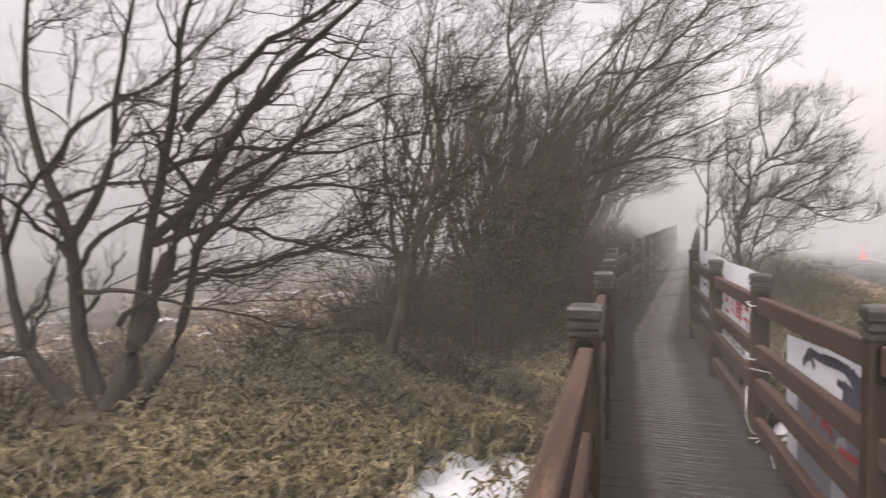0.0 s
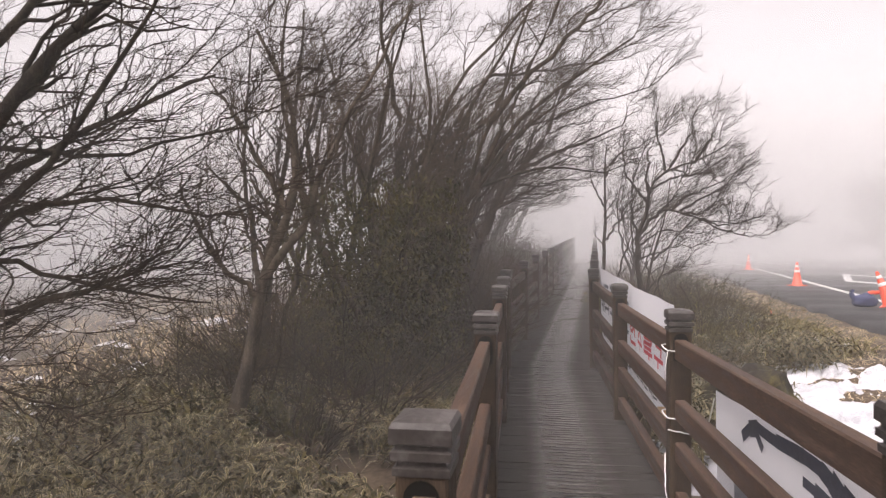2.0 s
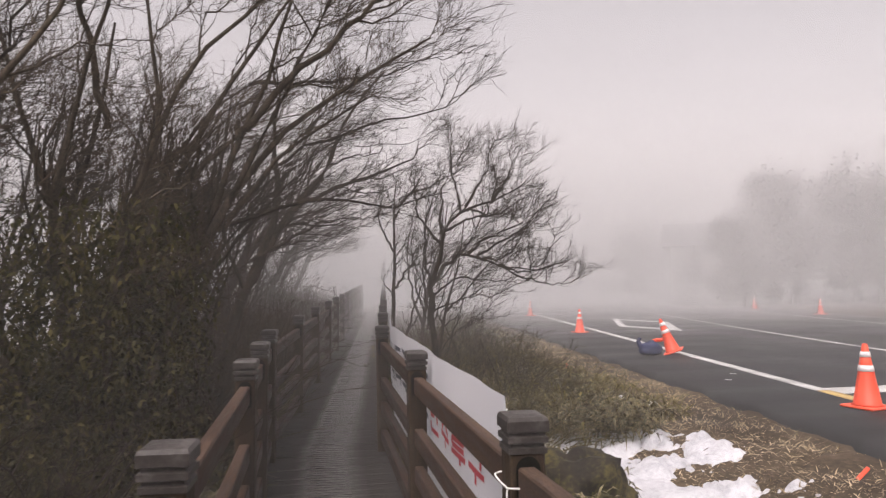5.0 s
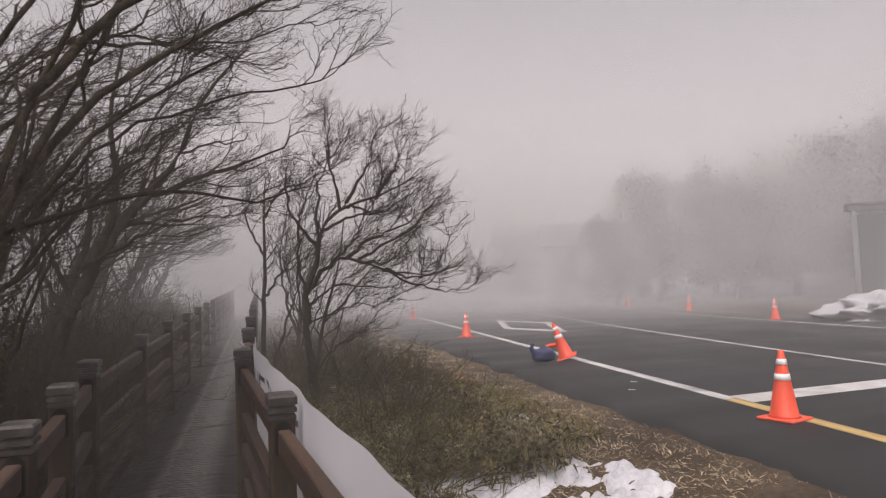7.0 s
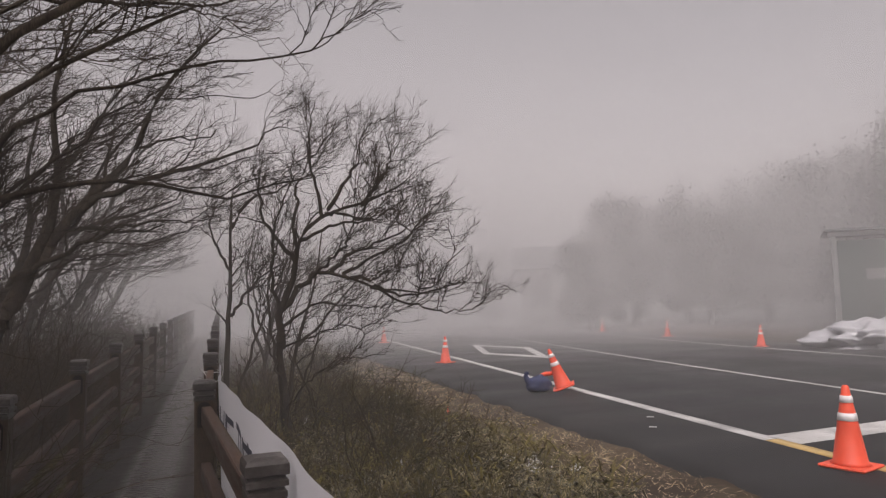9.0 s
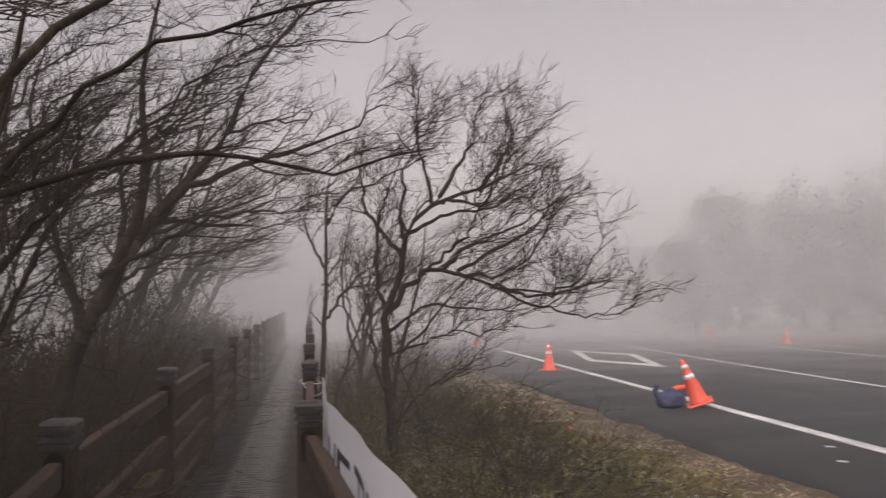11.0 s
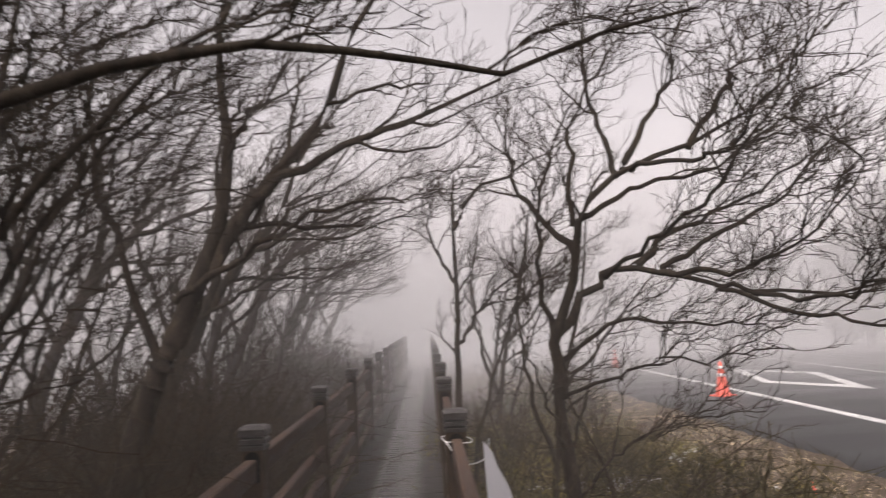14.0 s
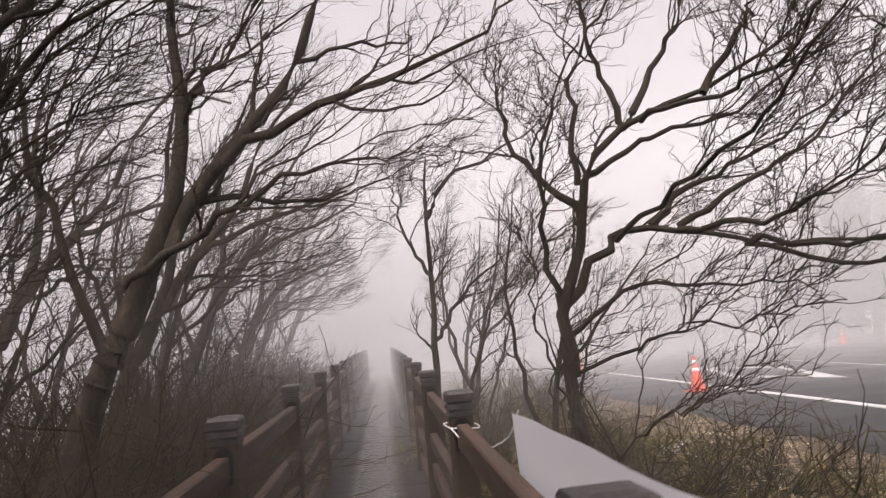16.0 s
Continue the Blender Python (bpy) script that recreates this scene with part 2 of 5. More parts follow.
def tubes(P, R, sides):
    """Tapered tubes along N polylines P (N, K, 3) with radii R (N, K): vertices and quads."""
    N, K, _ = P.shape
    T = np.gradient(P, axis=1)
    T /= np.linalg.norm(T, axis=2, keepdims=True) + 1e-9
    ref = np.where(np.abs(T[..., 2:3]) < 0.9, np.array([0, 0, 1.0]), np.array([1.0, 0, 0]))
    U = np.cross(T, ref)
    U /= np.linalg.norm(U, axis=2, keepdims=True) + 1e-9
    V = np.cross(T, U)
    a = np.arange(sides) * 2 * np.pi / sides
    ring = U[:, :, None] * np.cos(a)[None, None, :, None] + V[:, :, None] * np.sin(a)[None, None, :, None]
    verts = (P[:, :, None] + ring * R[:, :, None, None]).reshape(-1, 3)
    n, k, s = np.meshgrid(np.arange(N), np.arange(K - 1), np.arange(sides), indexing="ij")
    at = lambda kk, ss: ((n * K + kk) * sides + ss % sides).ravel()
    return verts, np.stack([at(k, s), at(k, s + 1), at(k + 1, s + 1), at(k + 1, s)], 1)


def joined(pieces):
    vs, fs, off = [], [], 0
    for v, f in pieces:
        vs.append(v), fs.append(f + off)
        off += len(v)
    return np.concatenate(vs), np.concatenate(fs)


def unit(a):
    return a / (np.linalg.norm(a, axis=-1, keepdims=True) + 1e-9)


def wander(rng, start, way, length, steps, wiggle, pull):
    """N bending branches: points (N, steps + 1, 3)."""
    P, d = [start], unit(way)
    for _ in range(steps):
        d = unit(d + rng.normal(0, wiggle, d.shape) + pull)
        P.append(P[-1] + d * (length / steps)[:, None])
    return np.stack(P, 1)


def sprout(rng, P, R, per, low, spread):
    """Places and ways of side branches on the branches P."""
    N, K, _ = P.shape
    who = np.repeat(np.arange(N), per)
    f = rng.uniform(low, 1.0, len(who)) * (K - 1)
    i = np.minimum(f.astype(int), K - 2)
    w = (f - i)[:, None]
    at = P[who, i] * (1 - w) + P[who, i + 1] * w
    along = unit(P[who, i + 1] - P[who, i])
    side = unit(np.cross(along, rng.normal(0, 1, along.shape)))
    ang = rng.uniform(spread[0], spread[1], len(who))[:, None]
    rad = R[who, i] * (1 - w[:, 0]) + R[who, i + 1] * w[:, 0]
    return at, along * np.cos(ang) + side * np.sin(ang), rad, f / (K - 1)


def smooth_line(points, steps, rng, jitter):
    """A limb through a few knots, with slight crooks."""
    p = np.array(points, float)
    t = np.linspace(0, len(p) - 1, steps + 1)
    i = np.minimum(t.astype(int), len(p) - 2)
    f = (t - i)[:, None]
    a, b = p[np.maximum(i - 1, 0)], p[np.minimum(i + 2, len(p) - 1)]
    q = 0.5 * (2 * p[i] + (p[i + 1] - a) * f + (2 * a - 5 * p[i] + 4 * p[i + 1] - b) * f ** 2 + (3 * p[i] - a - 3 * p[i + 1] + b) * f ** 3)
    q[1:] += rng.normal(0, jitter, q[1:].shape)
    return q


WIND = np.array([0.75, -0.15, 0.0])


def tree(seed, limbs, label, counts=(7, 6, 5), lengths=(1.3, 0.7, 0.35), wind=0.10, up=0.06, group="", twig=None, low=0.3, category="tree", clean=False, shift=(0, 0, 0), clear=None, bark=None):
    """A bare wind-swept tree; clear: (x, z), no growth to the east of x below z. limbs: (knots, radius at foot, radius at tip). The first is the trunk."""
    rng = np.random.default_rng(seed)
    bark = bark or M_BARK
    limbs = [([tuple(np.add(k, shift)) for k in knots], a, b) for knots, a, b in limbs]
    thing = tagged(new("bare_tree"), label, category, group)
    root = np.array(limbs[0][0][0], float)
    thing.location = root
    steps = 14
    P0 = np.stack([smooth_line(k, steps, rng, 0.005 if a > 0.045 else 0.015) for k, a, _ in limbs]) - root
    R0 = np.stack([a + (b - a) * np.linspace(0, 1, steps + 1) ** 0.75 for _, a, b in limbs])
    R0[0, 0] *= 1.5
    R0[0, 1] *= 1.15
    v, f = tubes(P0[:1], R0[:1], 9)
    part("trunk", mesh_from("trunk", v, f, bark, True), None, thing)
    for j in range(1, len(limbs)):
        v, f = tubes(P0[j:j + 1], R0[j:j + 1], 8)
        part("limb", mesh_from("limb", v, f, bark, True), None, thing)
    pull = WIND * wind + np.array([0, 0, up])
    P, R = (P0[1:], R0[1:]) if clean else (P0, R0)
    sides, segs, fine = (6, 4, 3), (9, 6, 3), []
    for lev in range(3):
        lo = low if lev == 0 else 0.15
        s, d, r, f = sprout(rng, P, R, counts[lev] + (0, 0, -1)[lev], lo, ((0.45, 0.95), (0.4, 0.9), (0.35, 0.95))[lev])
        d = unit(d + pull * (2.0, 1.6, 1.4)[lev])
        d[:, 2] = np.where(d[:, 2] < -0.15, -0.4 * d[:, 2], d[:, 2])
        L = lengths[lev] * (1.05, 1.1, 1.1)[lev] * rng.uniform(0.4, 1.15, len(s)) * (1.15 - 0.4 * f)
        r0 = np.clip(r * (0.5, 0.52, 0.55)[lev], (0.0045, 0.0027, 0.0019)[lev], (0.022, 0.008, 0.003)[lev])
        Q = wander(rng, s, d, L, segs[lev], (0.21, 0.24, 0.26)[lev], pull * (1.0, 1.0, 1.0)[lev])
        Q[:, 1:] += rng.normal(0, 1, Q[:, 1:].shape) * (L / segs[lev] * (0.10, 0.14, 0.16)[lev])[:, None, None]
        RQ = np.maximum(r0[:, None] * np.linspace(1, 0.28, segs[lev] + 1)[None], (0.0028, 0.0017, 0.0012)[lev])
        if clear:
            W = Q + root
            ok = ~((W[..., 0] > clear[0]) & (W[..., 2] < clear[1])).any(1)
            Q, RQ = Q[ok], RQ[ok]
        v, fc = tubes(Q, RQ, sides[lev])
        if lev == 0:
            part("bough_spray", mesh_from("bough_spray", v, fc, bark, True), None, thing)["kind"] = "stuff"
        else:
            fine.append((v, fc))
        P, R = Q, RQ
    v, fc = joined(fine)
    part("twig_crown", mesh_from("twig_crown", v, fc, twig or M_TWIG), None, thing)["kind"] = "stuff"
    return thing


def leaves(rng, at, way, length, width, droop, fold=0.15):
    """Blades: N bent leaves, four cross-sections each."""
    N = len(at)
    way = unit(way)
    side = unit(np.cross(way, np.array([0, 0, 1.0]) + rng.normal(0, 0.35, (N, 3))))
    prof, vs = (0.25, 1.0, 0.75, 0.04), []
    for k, w in enumerate(prof):
        f = k / 3
        c = at + way * (length * f)[:, None] + np.array([0, 0, -1.0]) * (droop * length * f * f)[:, None]
        h = side * (width * w / 2)[:, None]
        rise = np.array([0, 0, 1.0]) * (width * w * fold)[:, None]
        vs += [c - h + rise, c, c + h + rise]
    V = np.stack(vs, 1).reshape(-1, 3)
    base = (np.arange(N) * 12)[:, None]
    quads = np.array([[3 * k + j, 3 * k + j + 1, 3 * k + j + 4, 3 * k + j + 3] for k in range(3) for j in range(2)])
    return V, (base[:, :, None] + quads[None]).reshape(-1, 4)


def straws(rng, at, way, length, width, droop):
    """Thin grass blades of two bent strips each."""
    N = len(at)
    way = unit(way)
    side = unit(np.cross(way, np.array([0, 0, 1.0]) + rng.normal(0, 0.35, (N, 3))))
    vs = []
    for f, w in ((0, 1.0), (0.5, 0.8), (1.0, 0.1)):
        c = at + way * (length * f)[:, None] + np.array([0, 0, -1.0]) * (droop * length * f * f)[:, None]
        h = side * (width * w / 2)[:, None]
        vs += [c - h, c + h]
    V = np.stack(vs, 1).reshape(-1, 3)
    quads = np.array([[0, 1, 3, 2], [2, 3, 5, 4]])
    return V, ((np.arange(N) * 6)[:, None, None] + quads[None]).reshape(-1, 4)


# ---- lie of the land ----
def deck_z(y):
    return 0.08 + 0.0225 * (np.clip(y, 6, 34) - 6)


def deck_x(y):
    return np.where(y < 8.3, 0.35 - 0.0255 * (y - 2.2), 0.194 + 0.08 * (y - 8.3))


def road_left(y):
    return 3.80 + 0.105 * (y - 7)


def edge_line(y):
    return 5.08 + 0.163 * (y - 8.6)


def centre_line(y):
    return 8.25 + 0.21 * (y - 9) + 0.0022 * (y - 9) ** 2


def far_line(y):
    return 13.9 + 0.18 * (y - 15) + 0.006 * np.maximum(y - 15, 0) ** 2


def lumps(x, y):
    return 0.035 * np.sin(2.1 * x + 1.3 * y) * np.cos(1.7 * y - 0.6 * x) + 0.02 * np.sin(5.3 * x - 3.7 * y + 1) + 0.012 * np.sin(11 * x + 7 * y)


def ground_z(x, y):
    x, y = np.asarray(x, float), np.asarray(y, float)
    base = deck_z(y) - 0.16
    left = base - 0.07 * np.clip(-4.7 + 0.22 * np.clip(y - 4.5, 0, 7) - x, 0, 9)
    xr = road_left(np.clip(y, -30, 60))
    t = np.clip((x - 0.9) / np.maximum(xr - 0.9, 0.5), 0, 1)
    t = t * t * (3 - 2 * t)
    g = np.where(x < 0.9, left, base * (1 - t) + 0.40 * t) + lumps(x, y) * np.where(x > xr - 0.3, 0.2, 1.0)
    inside = (x > xr + 0.05) & (x < far_line(np.clip(y, -30, 60)) + 2.0)
    return np.where(inside, 0.33, np.where(x > xr, 0.42 + 0.02 * np.clip(x - 16, 0, 30), g))


# ---- ground ----
def axis(lo, hi, fine_lo, fine_hi, step):
    far_a = fine_lo - np.cumsum(step * 1.22 ** np.arange(1, 40))
    far_b = fine_hi + np.cumsum(step * 1.22 ** np.arange(1, 40))
    return np.concatenate([far_a[far_a > lo][::-1], np.arange(fine_lo, fine_hi + step / 2, step), far_b[far_b < hi]])


gx, gy = axis(-900, 900, -6, 5.5, 0.1), axis(-900, 900, -2, 16, 0.1)
X, Y = np.meshgrid(gx, gy, indexing="ij")
V = np.stack([X, Y, ground_z(X, Y)], -1).reshape(-1, 3)
i, j = np.meshgrid(np.arange(len(gx) - 1), np.arange(len(gy) - 1), indexing="ij")
q = lambda a, b: (a * len(gy) + b).ravel()
F = np.stack([q(i, j), q(i + 1, j), q(i + 1, j + 1), q(i, j + 1)], 1)
tagged(new("ground", mesh_from("ground", V, F, M_GROUND, True)), "damp brown soil with leaf litter and dead grass", "ground", kind="structure")


def ribbon(name, left, right, y0, y1, z0, z1, mat, label, n=60, category="road", skirt=True):
    """A strip of paving or paint between two lines, with a thickness."""
    ys = np.linspace(y0, y1, n)
    l, r = left(ys), right(ys)
    rows = [np.stack([l - 0.06 * skirt, ys, np.full(n, z0)], 1), np.stack([l, ys, np.full(n, z1)], 1), np.stack([r, ys, np.full(n, z1)], 1), np.stack([r + 0.06 * skirt, ys, np.full(n, z0)], 1)]
    if skirt:
        wob = 0.03 * np.sin(ys * 5.1) + 0.02 * np.sin(ys * 13.7 + 1)
        rows[0][:, 0] += wob
        rows[1][:, 0] += wob
    v = np.concatenate(rows)
    f = [(a * n + k, (a + 1) * n + k, (a + 1) * n + k + 1, a * n + k + 1) for a in range(3) for k in range(n - 1)]
    return tagged(new(name, mesh_from(name, v, np.array(f), mat)), label, category, kind="structure")


ribbon("road", road_left, lambda y: far_line(y) + 2.0, -28, 58, 0.34, 0.47, M_ROAD, "wet dark grey asphalt road with worn painted lines", 400)
ZP = 0.474
ribbon("road_line_white", lambda y: edge_line(y) - 0.075, lambda y: edge_line(y) + 0.075, 8.4, 57, 0.47, ZP, M_WHITE, "white edge line painted on the asphalt", 60, "road marking", False)
ribbon("road_line_yellow", lambda y: edge_line(y) - 0.07, lambda y: edge_line(y) + 0.07, -20, 8.39, 0.47, ZP, M_YELLOW, "yellow edge line painted on the asphalt", 40, "road marking", False)
ribbon("road_line_centre", lambda y: centre_line(y) - 0.045, lambda y: centre_line(y) + 0.045, -20, 57, 0.47, ZP, M_WHITE, "thin white centre line painted on the asphalt", 60, "road marking", False)
ribbon("road_line_far", lambda y: far_line(y) - 0.05, lambda y: far_line(y) + 0.05, 6, 57, 0.47, ZP, M_WHITE, "faded white line on the far side of the road", 60, "road marking", False)
ribbon("stop_line", lambda y: edge_line(y) + 0.08, lambda y: centre_line(y) - 0.07, 8.16, 8.52, 0.47, ZP, M_WHITE, "broad white stop line across the lane", 3, "road marking", False)


def diamond():
    c, far, near, lft, rgt = Vector((8.85, 20.0)), Vector((9.35, 23.1)), Vector((8.35, 16.95)), Vector((7.75, 19.1)), Vector((10.0, 20.7))
    bm = bmesh.new()
    rings = []
    for z in (0.47, ZP):
        for s in (1.0, 0.72):
            rings.append([bm.verts.new((*(c + (p - c) * s), z)) for p in (far, rgt, near, lft)])
    o0, i0, o1, i1 = rings
    for k in range(4):
        n = (k + 1) % 4
        for a, b in ((o0, o1), (o1, i1), (i1, i0)):
            bm.faces.new((a[k], a[n], b[n], b[k]))
    tagged(part("road_diamond", bm, M_WHITE), "white diamond outline painted on the lane", "road marking", kind="structure")


diamond()

# ---- boardwalk ----
POST_H = 1.085
CAP = [(0.057, 0.975), (0.057, 0.99), (0.049, 0.994), (0.049, 1.002), (0.060, 1.006), (0.060, 1.022), (0.052, 1.026), (0.052, 1.034), (0.062, 1.038), (0.062, 1.068), (0.056, 1.079), (0.03, 1.085)]
LEFT_Y = sorted([-1.8 + 2.0 * k for k in range(18)] + [7.15])
RIGHT_Y = [-1.7, 0.3, 2.31, 4.37, 6.37, 8.36] + [10.35 + 2.0 * k for k in range(14)]
RAIL_Z = (0.888, 0.59, 0.38, 0.135)


def side_x(y, side):
    return float(deck_x(y)) + 0.48 * side


def rise(y, side):
    return 0.035 if side > 0 and y < 3 else 0.0


def build_fence(side, ys, label):
    fence = tagged(new("railing"), label, "railing")
    me_post = me_cap = me_plate = None
    for k, y in enumerate(ys):
        x, z = side_x(y, side), float(deck_z(y)) + 0.5 * rise(y, side)
        if me_post is None:
            p = part("post", box(-0.0525, -0.0525, -0.45, 0.0525, 0.0525, 0.976, 0.006), M_POST, fence)
            c = part("cap", lathe(CAP, 4, True), M_CAP, p, "grooved weathered post cap")
            # No hole is cut: a thin black plate paints the recess's shade.
            bm = bmesh.new()
            ring = [(-0.036, 0.83), (0.036, 0.83)] + [(0.036 * math.cos(math.pi * q / 8), 0.932 + 0.036 * math.sin(math.pi * q / 8)) for q in range(9)]
            f0 = bm.faces.new([bm.verts.new((px, -0.0545, pz)) for px, pz in ring])
            for v in bmesh.ops.extrude_face_region(bm, geom=[f0])["geom"]:
                if isinstance(v, bmesh.types.BMVert):
                    v.co.y += 0.004
            o = part("socket", bm, M_RECESS_SHADE, p, "dark arched socket for the rail")
            me_post, me_cap, me_plate = p.data, c.data, o.data
        else:
            p = part("post", me_post, None, fence)
            c = part("cap", me_cap, None, p, "grooved weathered post cap")
            o = part("socket", me_plate, None, p, "dark arched socket for the rail")
        p.matrix_basis = pose(x, y, z, random.uniform(-0.5, 0.5), random.uniform(-0.5, 0.5), random.uniform(-2, 2) - (1.5 if y < 8 else 4.6) * 1)
    rails = {}
    for a, b in zip(ys, ys[1:]):
        pa, pb = Vector((side_x(a, side), a, float(deck_z(a)) + rise(a, side))), Vector((side_x(b, side), b, float(deck_z(b)) + rise(b, side)))
        d = pb - pa
        yaw, tilt = math.degrees(math.atan2(-d.x, d.y)), math.degrees(math.atan2(d.z, math.hypot(d.x, d.y)))
        key = round(d.length, 2)
        if key not in rails:
            L = d.length / 2 - 0.04
            rails[key] = box(-0.027, -L, -0.05, 0.027, L, 0.05, 0.006)
            me = bpy.data.meshes.new("rail")
            rails[key].to_mesh(me)
            rails[key].free()
            me.materials.append(M_RAIL)
            rails[key] = me
        for h in RAIL_Z:
            o = part("rail", rails[key], None, fence)
            m = (pa + pb) / 2
            o.matrix_basis = pose(m.x, m.y, m.z + h + random.uniform(-0.006, 0.006), tilt, random.uniform(-1, 1), yaw)
    return fence


build_fence(-1, LEFT_Y, "dark brown stained wooden railing with capped posts")
build_fence(1, RIGHT_Y, "dark brown stained wooden railing with banners tied to it")

walkway = tagged(new("boardwalk"), "narrow wet wooden boardwalk of dark planks", "boardwalk", kind="structure")
for sx in (-0.4, 0.4):
    for y0, y1 in ((-2.5, 6.0), (6.0, 8.3), (8.3, 30.0)):
        a, b = Vector((float(deck_x(y0)) + sx, y0, float(deck_z(y0)) - 0.11)), Vector((float(deck_x(y1 - 1e-6)) + sx, y1, float(deck_z(y1)) - 0.11))
        d = b - a
        bm = box(-0.05, -d.length / 2, -0.075, 0.05, d.length / 2, 0.075)
        o = part("joist", bm, M_BEAM, walkway)
        o.matrix_basis = pose(*((a + b) / 2), math.degrees(math.atan2(d.z, d.y)), 0, math.degrees(math.atan2(-d.x, d.y)))

# ---- ropes ----


def cord(points, radius=0.003, steps=24, name="cord"):
    rng = np.random.default_rng(len(points))
    P = smooth_line(points, steps, rng, 0.001)[None]
    v, f = tubes(P, np.full((1, steps + 1), radius), 6)
    return mesh_from(name, v, f, M_ROPE, True)


# ---- banners ----
def banner(name, y0, y1, top, bottom, sag, off, label, seed):
    """A hung cloth along the outside of the railing, slightly billowed."""
    rng = np.random.default_rng(seed)
    thing = tagged(new(name), label, "banner")
    n, m = 60, 14
    ys = np.linspace(y0, y1, n)
    V = []

    def at(y, h):
        f = (y - y0) / (y1 - y0)
        zt = top(y) - sag * 4 * f * (1 - f)
        zb = bottom(y) - 0.4 * sag * 4 * f * (1 - f)
        x = side_x(y, 1) + off + 0.006 * math.sin(5.0 * y + 3 * h) + 0.004 * math.sin(11 * y - 5 * h) + 0.02 * h
        return x, y, zt + (zb - zt) * h

    for y in ys:
        for h in np.linspace(0, 1, m):
            V.append(at(y, h))
    F = [(a * m + b, (a + 1) * m + b, (a + 1) * m + b + 1, a * m + b + 1) for a in range(n - 1) for b in range(m - 1)]
    cloth = part("cloth", mesh_from("cloth", np.array(V), np.array(F), M_BANNER, True), None, thing)

    def stroke(ya, ha, yb, hb, w, lift):
        """A printed bar from one place on the cloth to another."""
        k = 8
        vs = []
        dy, dh = yb - ya, (hb - ha) * 0.9
        ln = math.hypot(dy, dh) + 1e-6
        ny, nh = -dh / ln * w / 2, dy / ln * w / 2 / 0.9
        for i in range(k + 1):
            f = i / k
            for s in (-1, 1):
                x, y, z = at(ya + (yb - ya) * f + s * ny, ha + (hb - ha) * f + s * nh)
                vs.append((x - lift, y, z))
        return np.array(vs), np.array([(2 * i, 2 * i + 2, 2 * i + 3, 2 * i + 1) for i in range(k)])

    def printed(pname, strokes, mat, lift=0.004):
        v, f = joined([stroke(*s, lift) for s in strokes])
        part(pname, mesh_from(pname, v, f, mat), None, thing)

    return thing, printed, at


def follow(base):
    return lambda y: float(deck_z(y)) + base


near_banner, near_print, near_at = banner("near_banner", -0.75, 4.0, lambda y: 0.84 + 0.06 * min(4 - y, 1.4), follow(-0.02), 0.0, 0.075, "white cloth banner with a black drawing and red writing", 3)
far_banner, far_print, far_at = banner("far_banner", 4.78, 9.48, lambda y: float(deck_z(y)) + 1.065 + 0.02 * min(1, (y - 4.78) / 2) - 0.02 * max(0, y - 8.5), follow(0.28), 0.0, 0.075, "white cloth banner with red and black writing on the railing", 4)
near_banner.name = far_banner.name = "banner"


def glyphs(rng, y0, y1, h0, h1, count, w):
    """Block-like marks, as of writing that cannot be read."""
    out, step = [], (y1 - y0) / count
    for k in range(count):
        a, b = y0 + step * (k + 0.12), y0 + step * (k + 0.85)
        mid = (h0 + h1) / 2
        for q in range(3):
            h = h0 + (h1 - h0) * (q + rng.uniform(0.1, 0.9)) / 3
            out.append((a, h, b, h + rng.uniform(-0.01, 0.01), w))
        y = rng.uniform(a, b)
        out.append((y, h0, y, mid, w))
        y = rng.uniform(a, b)
        out.append((y, mid, y, h1, w))
        out.append((a if k % 2 else b, h0, a if k % 2 else b, h1, w))
    return out


g = np.random.default_rng(8)
LETTERS = (
    ((0.1, 0.15, 0.45, 0.05), (0.45, 0.05, 0.55, 0.35), (0.55, 0.35, 0.15, 0.4), (0.15, 0.4, 0.1, 0.15), (0.8, 0.0, 0.8, 0.6), (0.62, 0.2, 0.8, 0.2), (0.15, 0.65, 0.15, 0.95), (0.15, 0.95, 0.85, 0.95)),
    ((0.5, 0.0, 0.1, 0.45), (0.5, 0.05, 0.9, 0.45), (0.0, 0.62, 1.0, 0.62), (0.5, 0.62, 0.5, 1.0)),
    ((0.1, 0.05, 0.9, 0.05), (0.9, 0.05, 0.9, 0.28), (0.1, 0.28, 0.9, 0.28), (0.1, 0.28, 0.1, 0.5), (0.1, 0.5, 0.9, 0.5), (0.0, 0.72, 1.0, 0.72), (0.6, 0.72, 0.6, 1.0)),
    ((0.15, 0.08, 0.85, 0.08), (0.85, 0.08, 0.8, 0.48), (0.0, 0.62, 1.0, 0.62), (0.5, 0.62, 0.5, 1.0)),
)
for k, strokes in enumerate(LETTERS):
    y, w = 6.42 - 0.335 * k, 0.27
    far_print("red_letter", [(y - w * a, 0.385 + 0.195 * b, y - w * c, 0.385 + 0.195 * d, 0.032) for a, b, c, d in strokes], M_RED)
marks = glyphs(g, 6.45, 9.0, 0.17, 0.54, 8, 0.036)
for k in range(8):
    far_print("dark_letter", marks[6 * k:6 * k + 6], M_INK)
far_print("small_writing", glyphs(g, 5.3, 9.3, 0.74, 0.87, 22, 0.016), M_INK)
far_print("blue_border", [(4.80, 0.1, 4.80, 0.99, 0.035), (4.84, 0.2, 4.84, 0.45, 0.02)], M_AQUA)
far_print("tan_patch", [(4.9, 0.86, 5.3, 0.98, 0.16)], M_TAN)
